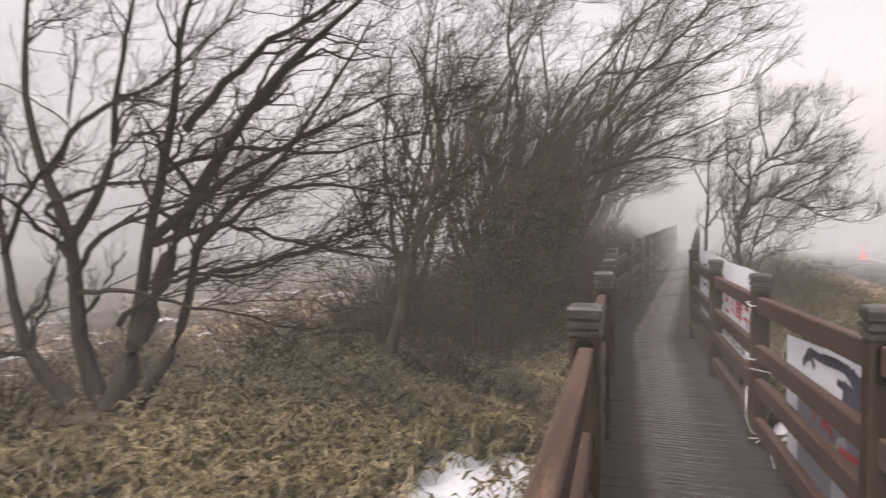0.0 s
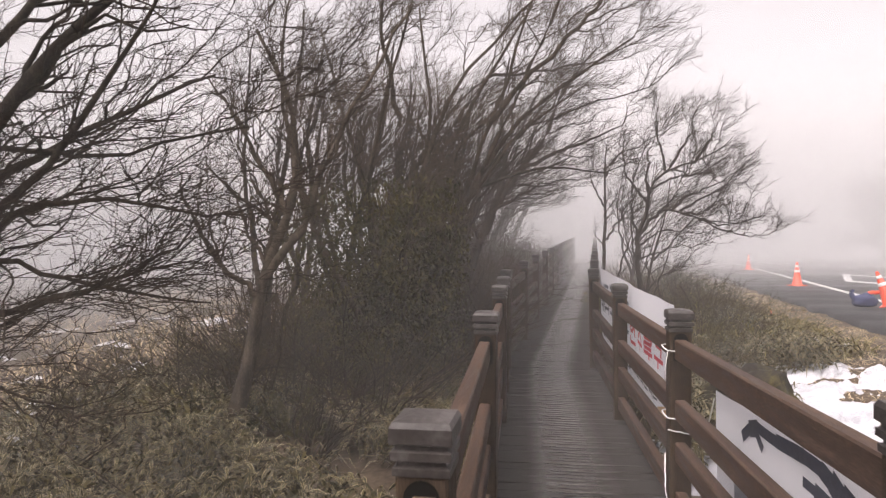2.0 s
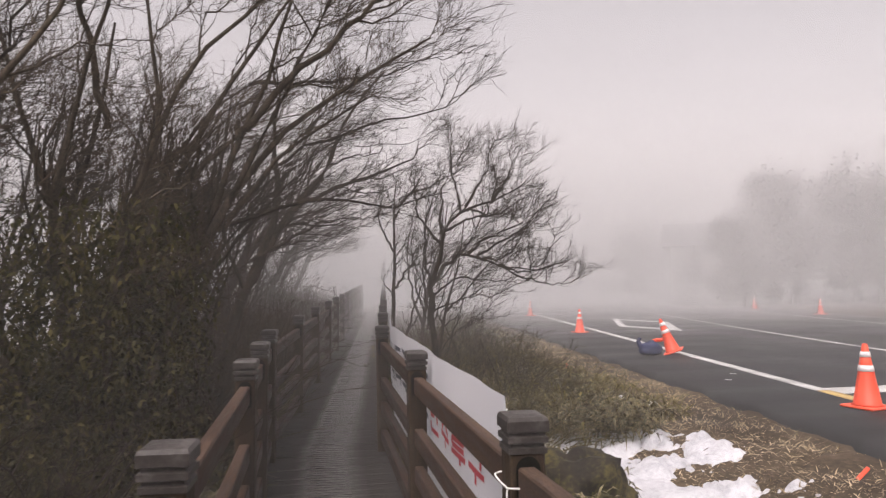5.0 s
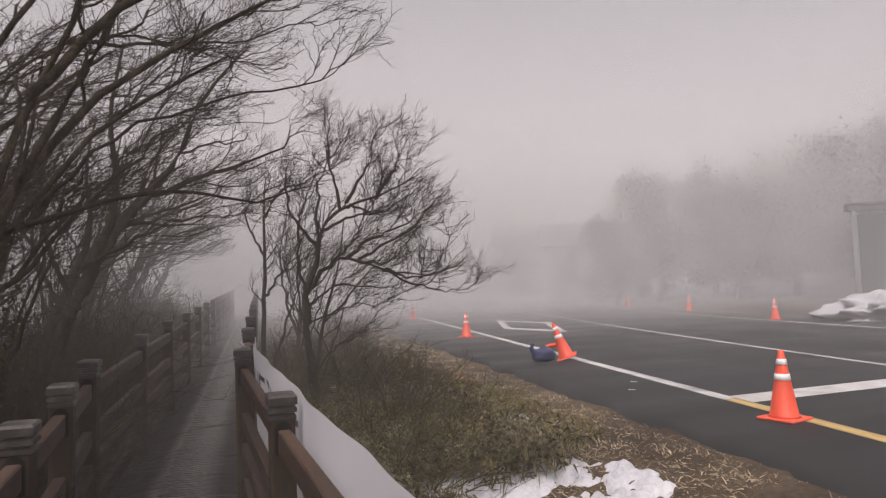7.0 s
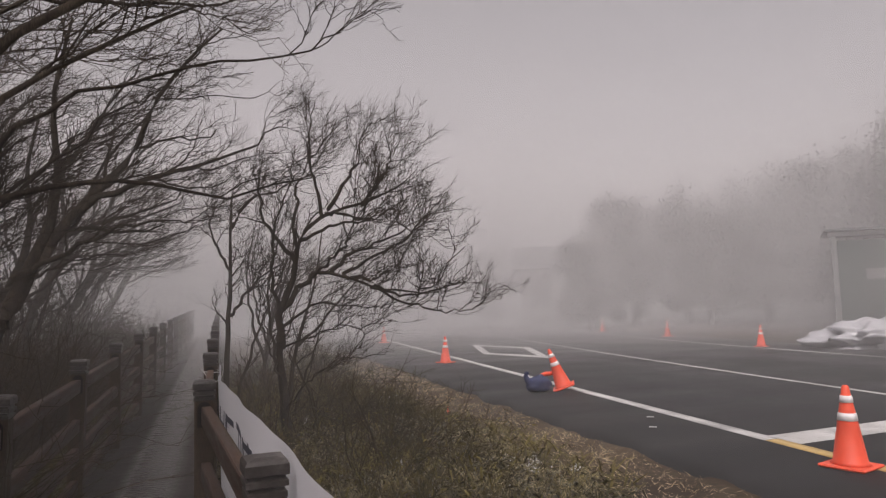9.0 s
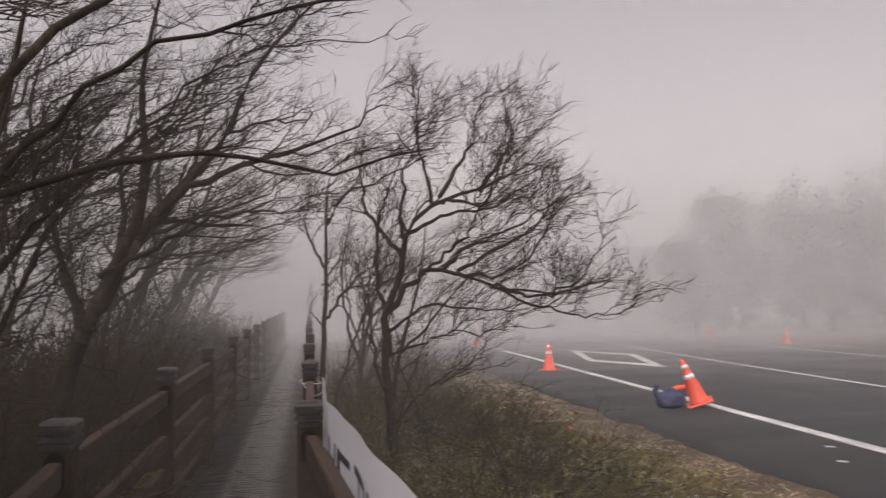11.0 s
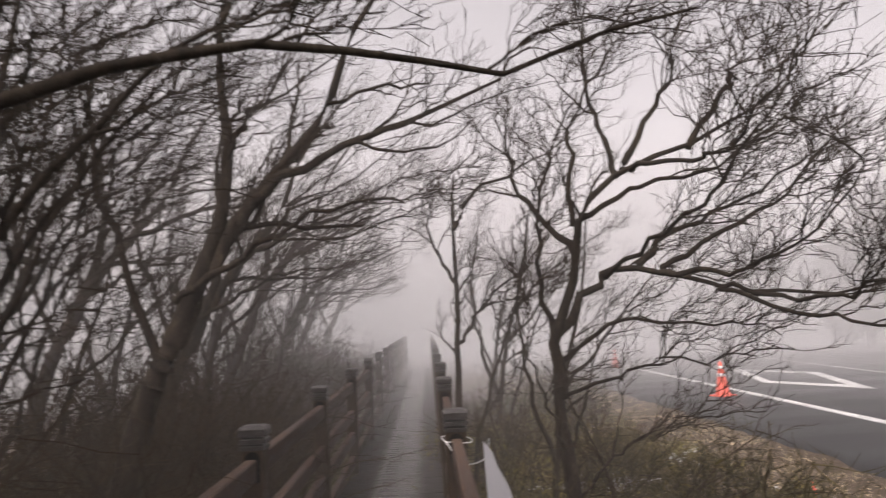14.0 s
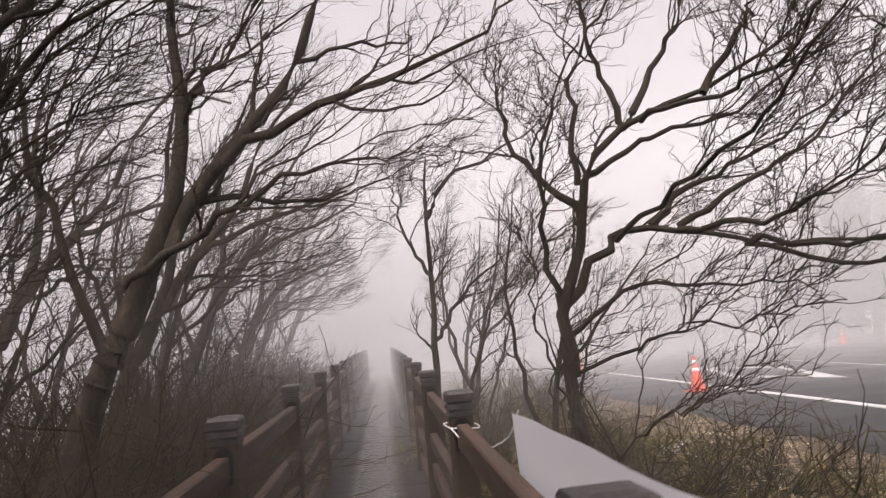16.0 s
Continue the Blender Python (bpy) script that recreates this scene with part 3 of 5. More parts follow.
near_print("ridge_drawing", [(3.62, 0.15, 3.50, 0.075, 0.05), (3.52, 0.085, 3.41, 0.055, 0.07), (3.43, 0.05, 3.20, 0.066, 0.045), (3.24, 0.06, 3.05, 0.063, 0.055), (3.09, 0.06, 2.90, 0.075, 0.05), (2.94, 0.07, 2.84, 0.10, 0.06), (2.87, 0.085, 2.76, 0.14, 0.08), (2.80, 0.12, 2.50, 0.22, 0.10), (2.56, 0.2, 2.30, 0.27, 0.12), (3.44, 0.07, 3.36, 0.135, 0.04), (3.06, 0.155, 2.92, 0.165, 0.035), (2.98, 0.19, 2.5, 0.25, 0.11)], M_INK, 0.006)
near_print("blue_grey_field", [(3.76, 0.62, 2.25, 0.62, 0.60)], M_SLATE)
near_print("red_letter", [(3.43, 0.34, 3.37, 0.46, 0.035), (3.29, 0.33, 3.13, 0.305, 0.035), (3.2, 0.32, 3.27, 0.475, 0.035), (3.24, 0.40, 3.09, 0.46, 0.035)], M_RED, 0.008)
near_print("red_letter", [(3.02, 0.30, 2.99, 0.38, 0.035), (2.99, 0.38, 2.76, 0.36, 0.035), (3.0, 0.49, 2.78, 0.48, 0.035), (2.98, 0.54, 2.80, 0.54, 0.03)], M_RED, 0.008)
near_print("red_letter", [(2.68, 0.32, 2.5, 0.31, 0.035), (2.6, 0.32, 2.62, 0.46, 0.035), (2.68, 0.5, 2.46, 0.5, 0.035)], M_RED, 0.008)
near_print("tan_streak", [(2.1, 0.62, 0.9, 0.5, 0.05)], M_TAN)
near_print("dark_writing", glyphs(g, -0.4, 1.7, 0.3, 0.6, 5, 0.04), M_INK)


# ---- traffic cones ----
def traffic_cone(m, label):
    thing = tagged(new("traffic_cone"), label, "traffic cone", "road cones")
    bm = box(-0.15, -0.15, 0.0, 0.15, 0.15, 0.022, 0.008)
    part("base", bm, M_CONE, thing)
    H = 0.545
    r = lambda z: 0.112 + (0.022 - 0.112) * z / H
    part("body", lathe([(0.125, 0.02), (r(0.03), 0.04), (r(0.3), 0.3), (r(H), H - 0.01), (0.014, H)], 28), M_CONE, thing, smooth=True)
    for za, zb in ((0.31, 0.36), (0.43, 0.475)):
        part("band", lathe([(r(za) + 0.001, za), (r(za) + 0.003, za + 0.001), (r(zb) + 0.003, zb), (r(zb) + 0.001, zb + 0.001)], 28), M_REFLECT, thing, "pale reflective band", smooth=True)
    thing.matrix_basis = m
    return thing


first = traffic_cone(pose(4.74, 7.50, 0.47, 0, 0, 12), "orange rubber traffic cone with two reflective bands on the road line")
for x, y, a in ((5.95, 17.25, 20), (7.6, 26.5, 5), (14.55, 16.9, 30), (16.85, 22.9, 10), (18.3, 28.6, 50), (20.5, 35, 0)):
    copy_thing(first, pose(x, y, 0.474, 0, 0, a))
tipped = copy_thing(first, pose(5.45, 12.05, 0.51, 4, -20, -35))
tipped["label"] = "orange traffic cone leaning over with its base lifted"

# ---- trees ----
tree(11, [
    ([(1.62, 10.50, -0.05), (1.52, 10.50, 0.80), (1.48, 10.50, 1.30), (1.47, 10.50, 1.72)], 0.056, 0.022),
    ([(1.49, 10.50, 1.30), (1.47, 10.50, 1.60), (1.58, 10.45, 1.94), (1.61, 10.40, 2.25), (1.82, 10.30, 2.52), (2.20, 10.10, 2.62), (2.38, 9.90, 2.72), (2.54, 9.75, 2.88)], 0.042, 0.004),
    ([(1.47, 10.50, 1.64), (1.67, 10.45, 1.87), (1.78, 10.40, 1.99), (1.99, 10.20, 1.95), (2.19, 10.00, 1.84), (2.47, 9.70, 1.78), (2.77, 9.34, 1.84)], 0.030, 0.004),
    ([(1.83, 10.30, 2.50), (1.77, 10.40, 2.87), (1.73, 10.40, 3.23), (1.78, 10.40, 3.63)], 0.022, 0.004),
    ([(1.87, 10.30, 2.54), (2.04, 10.30, 2.85), (2.14, 10.20, 3.05), (2.22, 10.10, 3.38)], 0.024, 0.004),
    ([(1.60, 10.42, 2.10), (1.40, 10.60, 2.40), (1.30, 10.70, 2.78), (1.35, 10.80, 3.14)], 0.025, 0.004),
    ([(1.91, 10.30, 2.00), (2.12, 10.30, 2.20), (2.37, 10.10, 2.28), (2.71, 9.90, 2.50)], 0.024, 0.004),
    ([(1.49, 10.50, 1.30), (1.74, 10.30, 1.42), (1.95, 10.10, 1.50), (2.29, 9.90, 1.50)], 0.012, 0.003),
    ([(2.16, 10.10, 2.60), (2.33, 10.00, 2.87), (2.36, 9.90, 2.96), (2.42, 9.90, 3.12)], 0.022, 0.004),
    ([(1.99, 10.20, 1.97), (2.29, 10.00, 2.15), (2.50, 9.80, 2.30), (2.71, 9.60, 2.60)], 0.018, 0.004),
    ([(1.60, 10.42, 2.25), (1.60, 10.40, 2.69), (1.72, 10.30, 3.05), (1.94, 10.20, 3.37)], 0.02, 0.004),
    ([(1.47, 10.50, 1.66), (1.40, 10.40, 2.10), (1.46, 10.30, 2.60), (1.62, 10.20, 2.96)], 0.02, 0.004),
    ([(1.66, 10.43, 2.30), (1.91, 10.20, 2.42), (2.20, 10.00, 2.45), (2.54, 9.80, 2.65)], 0.02, 0.004),
    ([(1.50, 10.50, 1.50), (1.78, 10.30, 1.70), (2.12, 10.10, 1.68), (2.46, 9.90, 1.62)], 0.016, 0.003),
    ([(1.50, 10.50, 1.00), (1.35, 10.40, 1.30), (1.25, 10.30, 1.60), (1.30, 10.20, 1.90)], 0.011, 0.003),
    ([(1.53, 10.45, 0.75), (1.68, 10.30, 1.00), (1.83, 10.10, 1.15), (2.04, 9.90, 1.30)], 0.010, 0.003),
    ([(1.99, 10.20, 1.95), (2.10, 9.80, 1.90), (2.15, 9.40, 1.95), (2.22, 8.95, 2.18)], 0.018, 0.003),
    ([(1.90, 10.25, 2.52), (1.95, 9.70, 2.44), (1.87, 9.20, 2.36), (1.93, 8.80, 2.60)], 0.016, 0.003),
    ([(1.76, 10.40, 1.95), (1.80, 9.90, 2.05), (1.78, 9.30, 2.15), (1.76, 8.94, 2.22), (1.82, 8.70, 2.50)], 0.016, 0.003),
    ([(2.20, 10.00, 1.84), (2.35, 9.50, 1.75), (2.42, 9.10, 1.80), (2.52, 8.75, 2.08)], 0.014, 0.003),
    ([(2.19, 10.00, 1.84), (2.42, 9.65, 1.70), (2.62, 9.35, 1.60), (2.76, 9.10, 1.62)], 0.014, 0.003),
], "bare wind-swept tree with a forked dark trunk beside the railing", (7, 6, 5), (0.5, 0.34, 0.16), 0.045, 0.07, clean=True, shift=(-0.02, 0.1, -0.045))
tree(12, [
    ([(1.28, 13.5, 0.1), (1.3, 13.5, 1.2), (1.33, 13.5, 2.1), (1.33, 13.5, 2.87), (1.36, 13.5, 3.4)], 0.05, 0.008),
    ([(1.33, 13.5, 2.8), (1.55, 13.5, 3.18), (1.96, 13.4, 3.36), (2.6, 13.3, 3.7)], 0.032, 0.005),
    ([(1.33, 13.5, 2.2), (1.1, 13.6, 2.7), (1.0, 13.6, 3.2)], 0.025, 0.005),
    ([(1.3, 13.5, 1.6), (1.7, 13.4, 2.1), (2.2, 13.3, 2.5)], 0.025, 0.005),
    ([(1.36, 13.4, 0.1), (1.6, 13.3, 1.2), (1.9, 13.2, 2.0)], 0.03, 0.008),
], "thin bare tree close beside the boardwalk", (8, 7, 5), (0.75, 0.4, 0.18), 0.08, 0.08, shift=(-0.02, 0.25, -0.06))
lean = tree(13, [
    ([(-1.15, 11.0, 0.1), (-0.98, 11.0, 0.95), (-0.84, 11.0, 1.5), (-0.70, 11.0, 1.8), (-0.56, 11.0, 2.15)], 0.115, 0.035),
    ([(-0.84, 11.0, 1.5), (-0.70, 11.0, 1.8), (-0.54, 11.0, 2.2), (-0.42, 11.0, 2.6), (-0.39, 11.0, 3.05), (-0.45, 11.0, 3.6), (-0.3, 11, 4.4)], 0.092, 0.012),
    ([(-0.78, 11.02, 1.6), (-0.52, 11.02, 2.15), (-0.23, 11.0, 2.61), (0.21, 11.0, 3.16), (0.45, 11.0, 3.8), (1.0, 11, 4.5)], 0.075, 0.01),
    ([(-0.25, 11.0, 2.6), (0.3, 10.9, 2.9), (0.9, 10.8, 3.1), (1.5, 10.7, 3.45)], 0.04, 0.006),
    ([(-0.7, 11.0, 2.0), (-0.3, 10.8, 2.2), (0.2, 10.6, 2.45), (0.7, 10.5, 2.5)], 0.032, 0.005),
    ([(-0.8, 11.0, 1.65), (-1.1, 11.1, 2.4), (-1.3, 11.2, 3.2), (-1.2, 11.2, 4.0)], 0.034, 0.006),
    ([(-0.4, 11.0, 2.9), (-0.1, 11.2, 3.5), (0.3, 11.3, 4.2)], 0.03, 0.006),
], "leaning bare tree with limbs arching over the boardwalk", (8, 7, 5), (1.0, 0.5, 0.18), 0.10, 0.06, clean=True, shift=(-0.04, 0.1, -0.08))
tree(14, [
    ([(-2.1, 8.5, -0.05), (-1.9, 8.45, 1.0), (-1.55, 8.4, 1.8), (-1.2, 8.4, 2.12)], 0.085, 0.03),
    ([(-1.6, 8.4, 1.75), (-1.25, 8.4, 1.92), (-0.9, 8.4, 2.06), (-0.5, 8.4, 2.2), (-0.12, 8.4, 2.32), (0.16, 8.4, 2.4), (0.51, 8.4, 2.39), (0.87, 8.4, 2.34), (1.3, 8.35, 2.5)], 0.036, 0.004),
    ([(-1.5, 8.4, 1.85), (-1.3, 8.5, 2.5), (-0.9, 8.6, 3.1), (-0.3, 8.7, 3.7)], 0.034, 0.006),
    ([(-1.7, 8.4, 1.5), (-2.0, 8.5, 2.3), (-2.0, 8.6, 3.2)], 0.045, 0.008),
    ([(-0.6, 8.4, 2.27), (-0.2, 8.3, 2.7), (0.4, 8.2, 2.98), (1.0, 8.1, 3.12), (1.45, 8.05, 3.3)], 0.018, 0.004),
    ([(-0.5, 8.65, 3.5), (0.1, 8.65, 3.55), (0.7, 8.6, 3.6), (1.3, 8.5, 3.8)], 0.02, 0.004),
], "bare tree with a long limb reaching over the boardwalk", (7, 6, 5), (0.6, 0.36, 0.16), 0.10, 0.04, clean=True, shift=(-0.02, 0.1, -0.045), clear=(-0.7, 2.0))
tree(15, [
    ([(-4.05, 4.2, -0.2), (-3.88, 4.2, 0.4), (-3.64, 4.2, 0.9), (-3.41, 4.2, 1.42), (-2.9, 4.2, 2.19), (-2.38, 4.2, 2.71), (-1.85, 4.2, 3.08)], 0.125, 0.014),
    ([(-3.86, 4.2, 0.45), (-3.72, 4.22, 1.36), (-3.5, 4.22, 2.25), (-3.4, 4.22, 2.95), (-3.1, 4.2, 3.7)], 0.065, 0.012),
    ([(-4.13, 4.2, -0.15), (-4.37, 4.2, 0.4), (-4.5, 4.2, 1.33), (-4.93, 4.2, 2.4), (-4.9, 4.2, 3.4)], 0.10, 0.015),
    ([(-3.9, 4.15, -0.15), (-3.37, 4.1, 0.56), (-3.03, 4.0, 1.38), (-2.27, 3.95, 2.02), (-1.67, 3.9, 2.8)], 0.06, 0.007),
    ([(-4.3, 4.2, -0.15), (-4.91, 4.2, 0.35), (-5.16, 4.2, 1.07), (-5.3, 4.2, 2.2)], 0.09, 0.015),
    ([(-3.65, 4.2, 1.36), (-3.0, 4.1, 1.75), (-2.3, 4.0, 2.05), (-1.5, 4.0, 2.35)], 0.05, 0.006),
    ([(-3.2, 4.05, 1.0), (-2.7, 3.9, 1.15), (-2.1, 3.9, 1.3), (-1.5, 3.8, 1.55)], 0.03, 0.005),
    ([(-4.5, 4.2, 1.3), (-4.0, 4.1, 1.9), (-3.8, 4.0, 2.6), (-3.6, 4.0, 3.4)], 0.05, 0.008),
    ([(-4.0, 4.2, 0.65), (-3.3, 4.0, 1.05), (-2.6, 3.8, 1.12), (-1.9, 3.7, 1.32)], 0.03, 0.004),
    ([(-4.5, 4.2, 1.0), (-3.9, 4.0, 1.4), (-3.2, 3.9, 1.6), (-2.4, 3.8, 1.72)], 0.035, 0.005),
    ([(-4.7, 4.2, 1.9), (-4.1, 4.0, 2.3), (-3.4, 3.9, 2.5), (-2.6, 3.8, 2.9)], 0.035, 0.005),
    ([(-5.2, 4.2, 1.2), (-4.7, 4.0, 1.7), (-4.2, 3.9, 2.2), (-4.0, 3.8, 2.9)], 0.035, 0.006),
    ([(-3.35, 4.2, 2.2), (-2.7, 4.1, 2.7), (-2.0, 4.0, 3.0), (-1.3, 4.0, 3.4)], 0.04, 0.006),
    ([(-3.60, 4.1, 1.30), (-2.9, 4.0, 1.45), (-2.2, 3.9, 1.32), (-1.4, 3.8, 1.22)], 0.028, 0.004),
    ([(-4.30, 4.1, 0.90), (-3.5, 3.8, 0.95), (-2.7, 3.7, 0.85), (-2.0, 3.6, 0.78)], 0.024, 0.004),
    ([(-3.15, 4.0, 1.25), (-2.5, 3.9, 1.65), (-1.9, 3.8, 1.70), (-1.2, 3.7, 1.62)], 0.026, 0.004),
    ([(-3.40, 4.1, 1.90), (-2.7, 4.0, 2.00), (-2.0, 3.9, 1.95), (-1.2, 3.8, 2.05)], 0.026, 0.004),
    ([(-4.60, 4.1, 1.60), (-3.9, 3.9, 1.75), (-3.2, 3.8, 1.72), (-2.5, 3.7, 1.45)], 0.026, 0.004),
], "broad bare tree with several dark stems from one foot", (9, 7, 5), (1.1, 0.55, 0.2), 0.12, 0.03)
tree(16, [
    ([(-2.35, 5.9, 0.0), (-2.17, 5.9, 0.75), (-2.06, 5.9, 1.29), (-1.82, 5.9, 1.9), (-1.84, 5.9, 2.58), (-2.12, 5.9, 3.2)], 0.07, 0.012),
    ([(-2.1, 5.9, 1.2), (-1.71, 5.9, 1.71), (-1.55, 5.9, 2.21), (-1.17, 5.9, 2.83), (-0.8, 5.9, 3.4)], 0.045, 0.007),
    ([(-1.9, 5.9, 1.75), (-2.2, 6.0, 2.3), (-2.6, 6.0, 2.9)], 0.03, 0.006),
    ([(-2.1, 5.9, 1.1), (-2.5, 5.8, 1.5), (-2.7, 5.7, 2.1)], 0.03, 0.006),
], "slender two-stemmed bare tree among bamboo grass", (8, 8, 5), (0.85, 0.42, 0.18), 0.05, 0.08, twig=M_PALE_TWIG, bark=M_PALE_BARK)
thicket = [
    ([(-1.2, 7.2, 0.0), (-1.12, 7.2, 0.45), (-0.86, 7.2, 1.28), (-0.54, 7.2, 2.05), (-0.03, 7.2, 2.7), (0.96, 7.2, 3.4)], 0.075, 0.008),
    ([(-1.4, 7.2, 0.0), (-1.44, 7.2, 0.66), (-1.49, 7.2, 1.7), (-1.8, 7.2, 2.75), (-2.02, 7.2, 3.6)], 0.06, 0.008),
    ([(-1.2, 7.3, 0.0), (-1.07, 7.3, 0.45), (-1.12, 7.3, 1.7), (-0.96, 7.3, 2.73), (-1.06, 7.3, 3.8)], 0.06, 0.008),
    ([(-1.25, 7.1, 0.0), (-1.3, 7.0, 0.9), (-1.0, 7.0, 1.8), (-0.5, 7.0, 2.8), (0.0, 7.0, 3.6)], 0.05, 0.008),
    ([(-1.1, 7.3, 0.2), (-0.9, 7.4, 1.0), (-0.6, 7.5, 1.8), (-0.1, 7.6, 2.6), (0.6, 7.7, 3.1)], 0.045, 0.006),
    ([(-1.3, 7.4, 0.2), (-1.3, 7.6, 1.4), (-0.8, 7.7, 2.4), (-0.1, 7.8, 3.1)], 0.05, 0.008),
    ([(-1.4, 7.2, 0.3), (-1.8, 7.1, 1.2), (-2.0, 7.0, 2.2), (-1.9, 7.0, 3.0)], 0.04, 0.007),
    ([(-1.3, 7.2, 0.3), (-1.5, 7.0, 1.6), (-1.3, 6.8, 2.8), (-0.8, 6.6, 4.1)], 0.045, 0.006),
    ([(-1.2, 7.3, 0.3), (-0.8, 7.2, 1.5), (-0.3, 7.1, 2.8), (0.2, 7.0, 4.1)], 0.045, 0.006),
    ([(-1.3, 7.1, 0.3), (-1.9, 6.8, 1.5), (-2.2, 6.6, 2.8), (-2.0, 6.5, 4.0)], 0.045, 0.006),
    ([(-1.2, 7.2, 0.3), (-1.1, 6.8, 1.6), (-0.6, 6.5, 2.8), (0.3, 6.4, 3.7)], 0.04, 0.006),
    ([(-0.6, 7.2, 1.9), (-0.1, 7.2, 2.9), (0.3, 7.2, 3.8), (0.5, 7.2, 4.3)], 0.03, 0.005),
    ([(-0.4, 7.1, 2.6), (0.3, 7.0, 3.3), (0.7, 7.0, 3.7), (1.0, 7.0, 4.1)], 0.03, 0.005),
    ([(-1.2, 7.0, 2.6), (-1.3, 6.7, 3.6), (-1.0, 6.5, 4.7)], 0.03, 0.005),
]
dense = tree(17, thicket, "dense many-stemmed bare shrub tangled with dead vines", (13, 10, 7), (0.85, 0.48, 0.18), 0.08, 0.05, clear=(-0.42, 2.55), twig=M_PALE_TWIG, bark=M_PALE_BARK)


def copies(thing, places, group):
    """Further trees of the same growth, each a little turned and of its own size."""
    thing["group"] = group
    for x, y, turn, size in places:
        copy_thing(thing, pose(x, y, float(ground_z(x, y)) - 0.04, 0, 0, turn) @ Matrix.Scale(size, 4))


slim = tree(18, [
    ([(-1.5, 9.6, 0.0), (-1.45, 9.6, 0.8), (-1.3, 9.6, 1.6), (-1.05, 9.6, 2.4), (-0.9, 9.6, 3.3)], 0.05, 0.008),
    ([(-1.45, 9.6, 0.7), (-1.7, 9.6, 1.5), (-1.75, 9.6, 2.4), (-1.6, 9.6, 3.2)], 0.035, 0.006),
    ([(-1.3, 9.6, 1.5), (-0.9, 9.5, 1.9), (-0.5, 9.4, 2.4), (0.0, 9.4, 2.9)], 0.025, 0.005),
    ([(-1.5, 9.65, 0.05), (-1.2, 9.7, 0.9), (-0.95, 9.7, 1.6), (-0.7, 9.7, 2.2)], 0.028, 0.006),
], "slender bare tree in the thicket beside the boardwalk", (8, 7, 5), (0.8, 0.42, 0.18), 0.10, 0.07)
copies(slim, [(-2.3, 13.0, 35, 0.9), (-1.4, 13.4, 110, 0.7), (-1.3, 15.8, 60, 0.8), (-1.2, 18.0, -30, 0.85), (-2.0, 7.6, 40, 1.15), (-1.35, 9.0, 12, 1.08), (-2.9, 7.8, -30, 1.2), (-2.2, 9.6, 20, 1.1), (-2.5, 11.0, -15, 1.2), (-2.6, 12.2, -10, 1.15), (-1.5, 14.6, 25, 1.1), (-3.0, 16.0, 15, 1.2),
              (-2.0, 16.6, 0, 1.2), (-3.4, 10.3, 30, 1.2), (-4.2, 12.0, -20, 1.2), (-3.2, 13.4, 5, 1.1), (1.75, 12.0, 10, 0.75), (2.0, 15.6, -10, 0.95), (2.4, 18.2, 15, 1.0)], "slender trees of the thicket")
copies(lean, [(-1.75, 13.6, 6, 0.95), (-1.7, 16.2, -8, 1.0), (-1.5, 19.0, 5, 1.0), (-1.5, 22.2, -5, 1.05), (-1.2, 26.0, 4, 1.1), (-3.4, 14.6, 12, 1.1)], "leaning trees along the boardwalk")


def brush(seed, count, height, spread, label, mat, per=(4, 2)):
    """A low bush of many thin stems from one foot."""
    rng = np.random.default_rng(seed)
    thing = tagged(new("bush"), label, "bush")
    a = rng.uniform(0, 2 * np.pi, count)
    way = np.stack([np.cos(a) * spread, np.sin(a) * spread, np.ones(count)], 1) + rng.normal(0, 0.15, (count, 3)) + WIND * 0.2
    st = np.stack([np.cos(a), np.sin(a), 0 * a], 1) * rng.uniform(0, 0.12, count)[:, None]
    st[:, 2] = -0.08
    P = wander(rng, st, way, height * rng.uniform(0.6, 1.15, count), 8, 0.16, WIND * 0.05)
    R = np.linspace(0.007, 0.002, 9)[None] * rng.uniform(0.7, 1.4, count)[:, None]
    v, f = tubes(P, R, 4)
    part("stem_tuft", mesh_from("stem_tuft", v, f, mat), None, thing)["kind"] = "stuff"
    fine = []
    for lev in range(2):
        s, d, r, _ = sprout(rng, P, R, per[lev], 0.15, (0.5, 1.2))
        d[:, 2] = np.where(d[:, 2] < -0.1, -0.3 * d[:, 2], d[:, 2])
        P = wander(rng, s, d, height * (0.4, 0.2)[lev] * rng.uniform(0.5, 1.1, len(s)), 3, 0.25, np.array([0.02, 0, 0.05]))
        R = np.linspace((0.0035, 0.0022)[lev], 0.0013, 4)[None] * np.ones((len(s), 1))
        fine.append(tubes(P, R, 3))
    v, f = joined(fine)
    part("twig_crown", mesh_from("twig_crown", v, f, mat), None, thing)["kind"] = "stuff"
    return thing


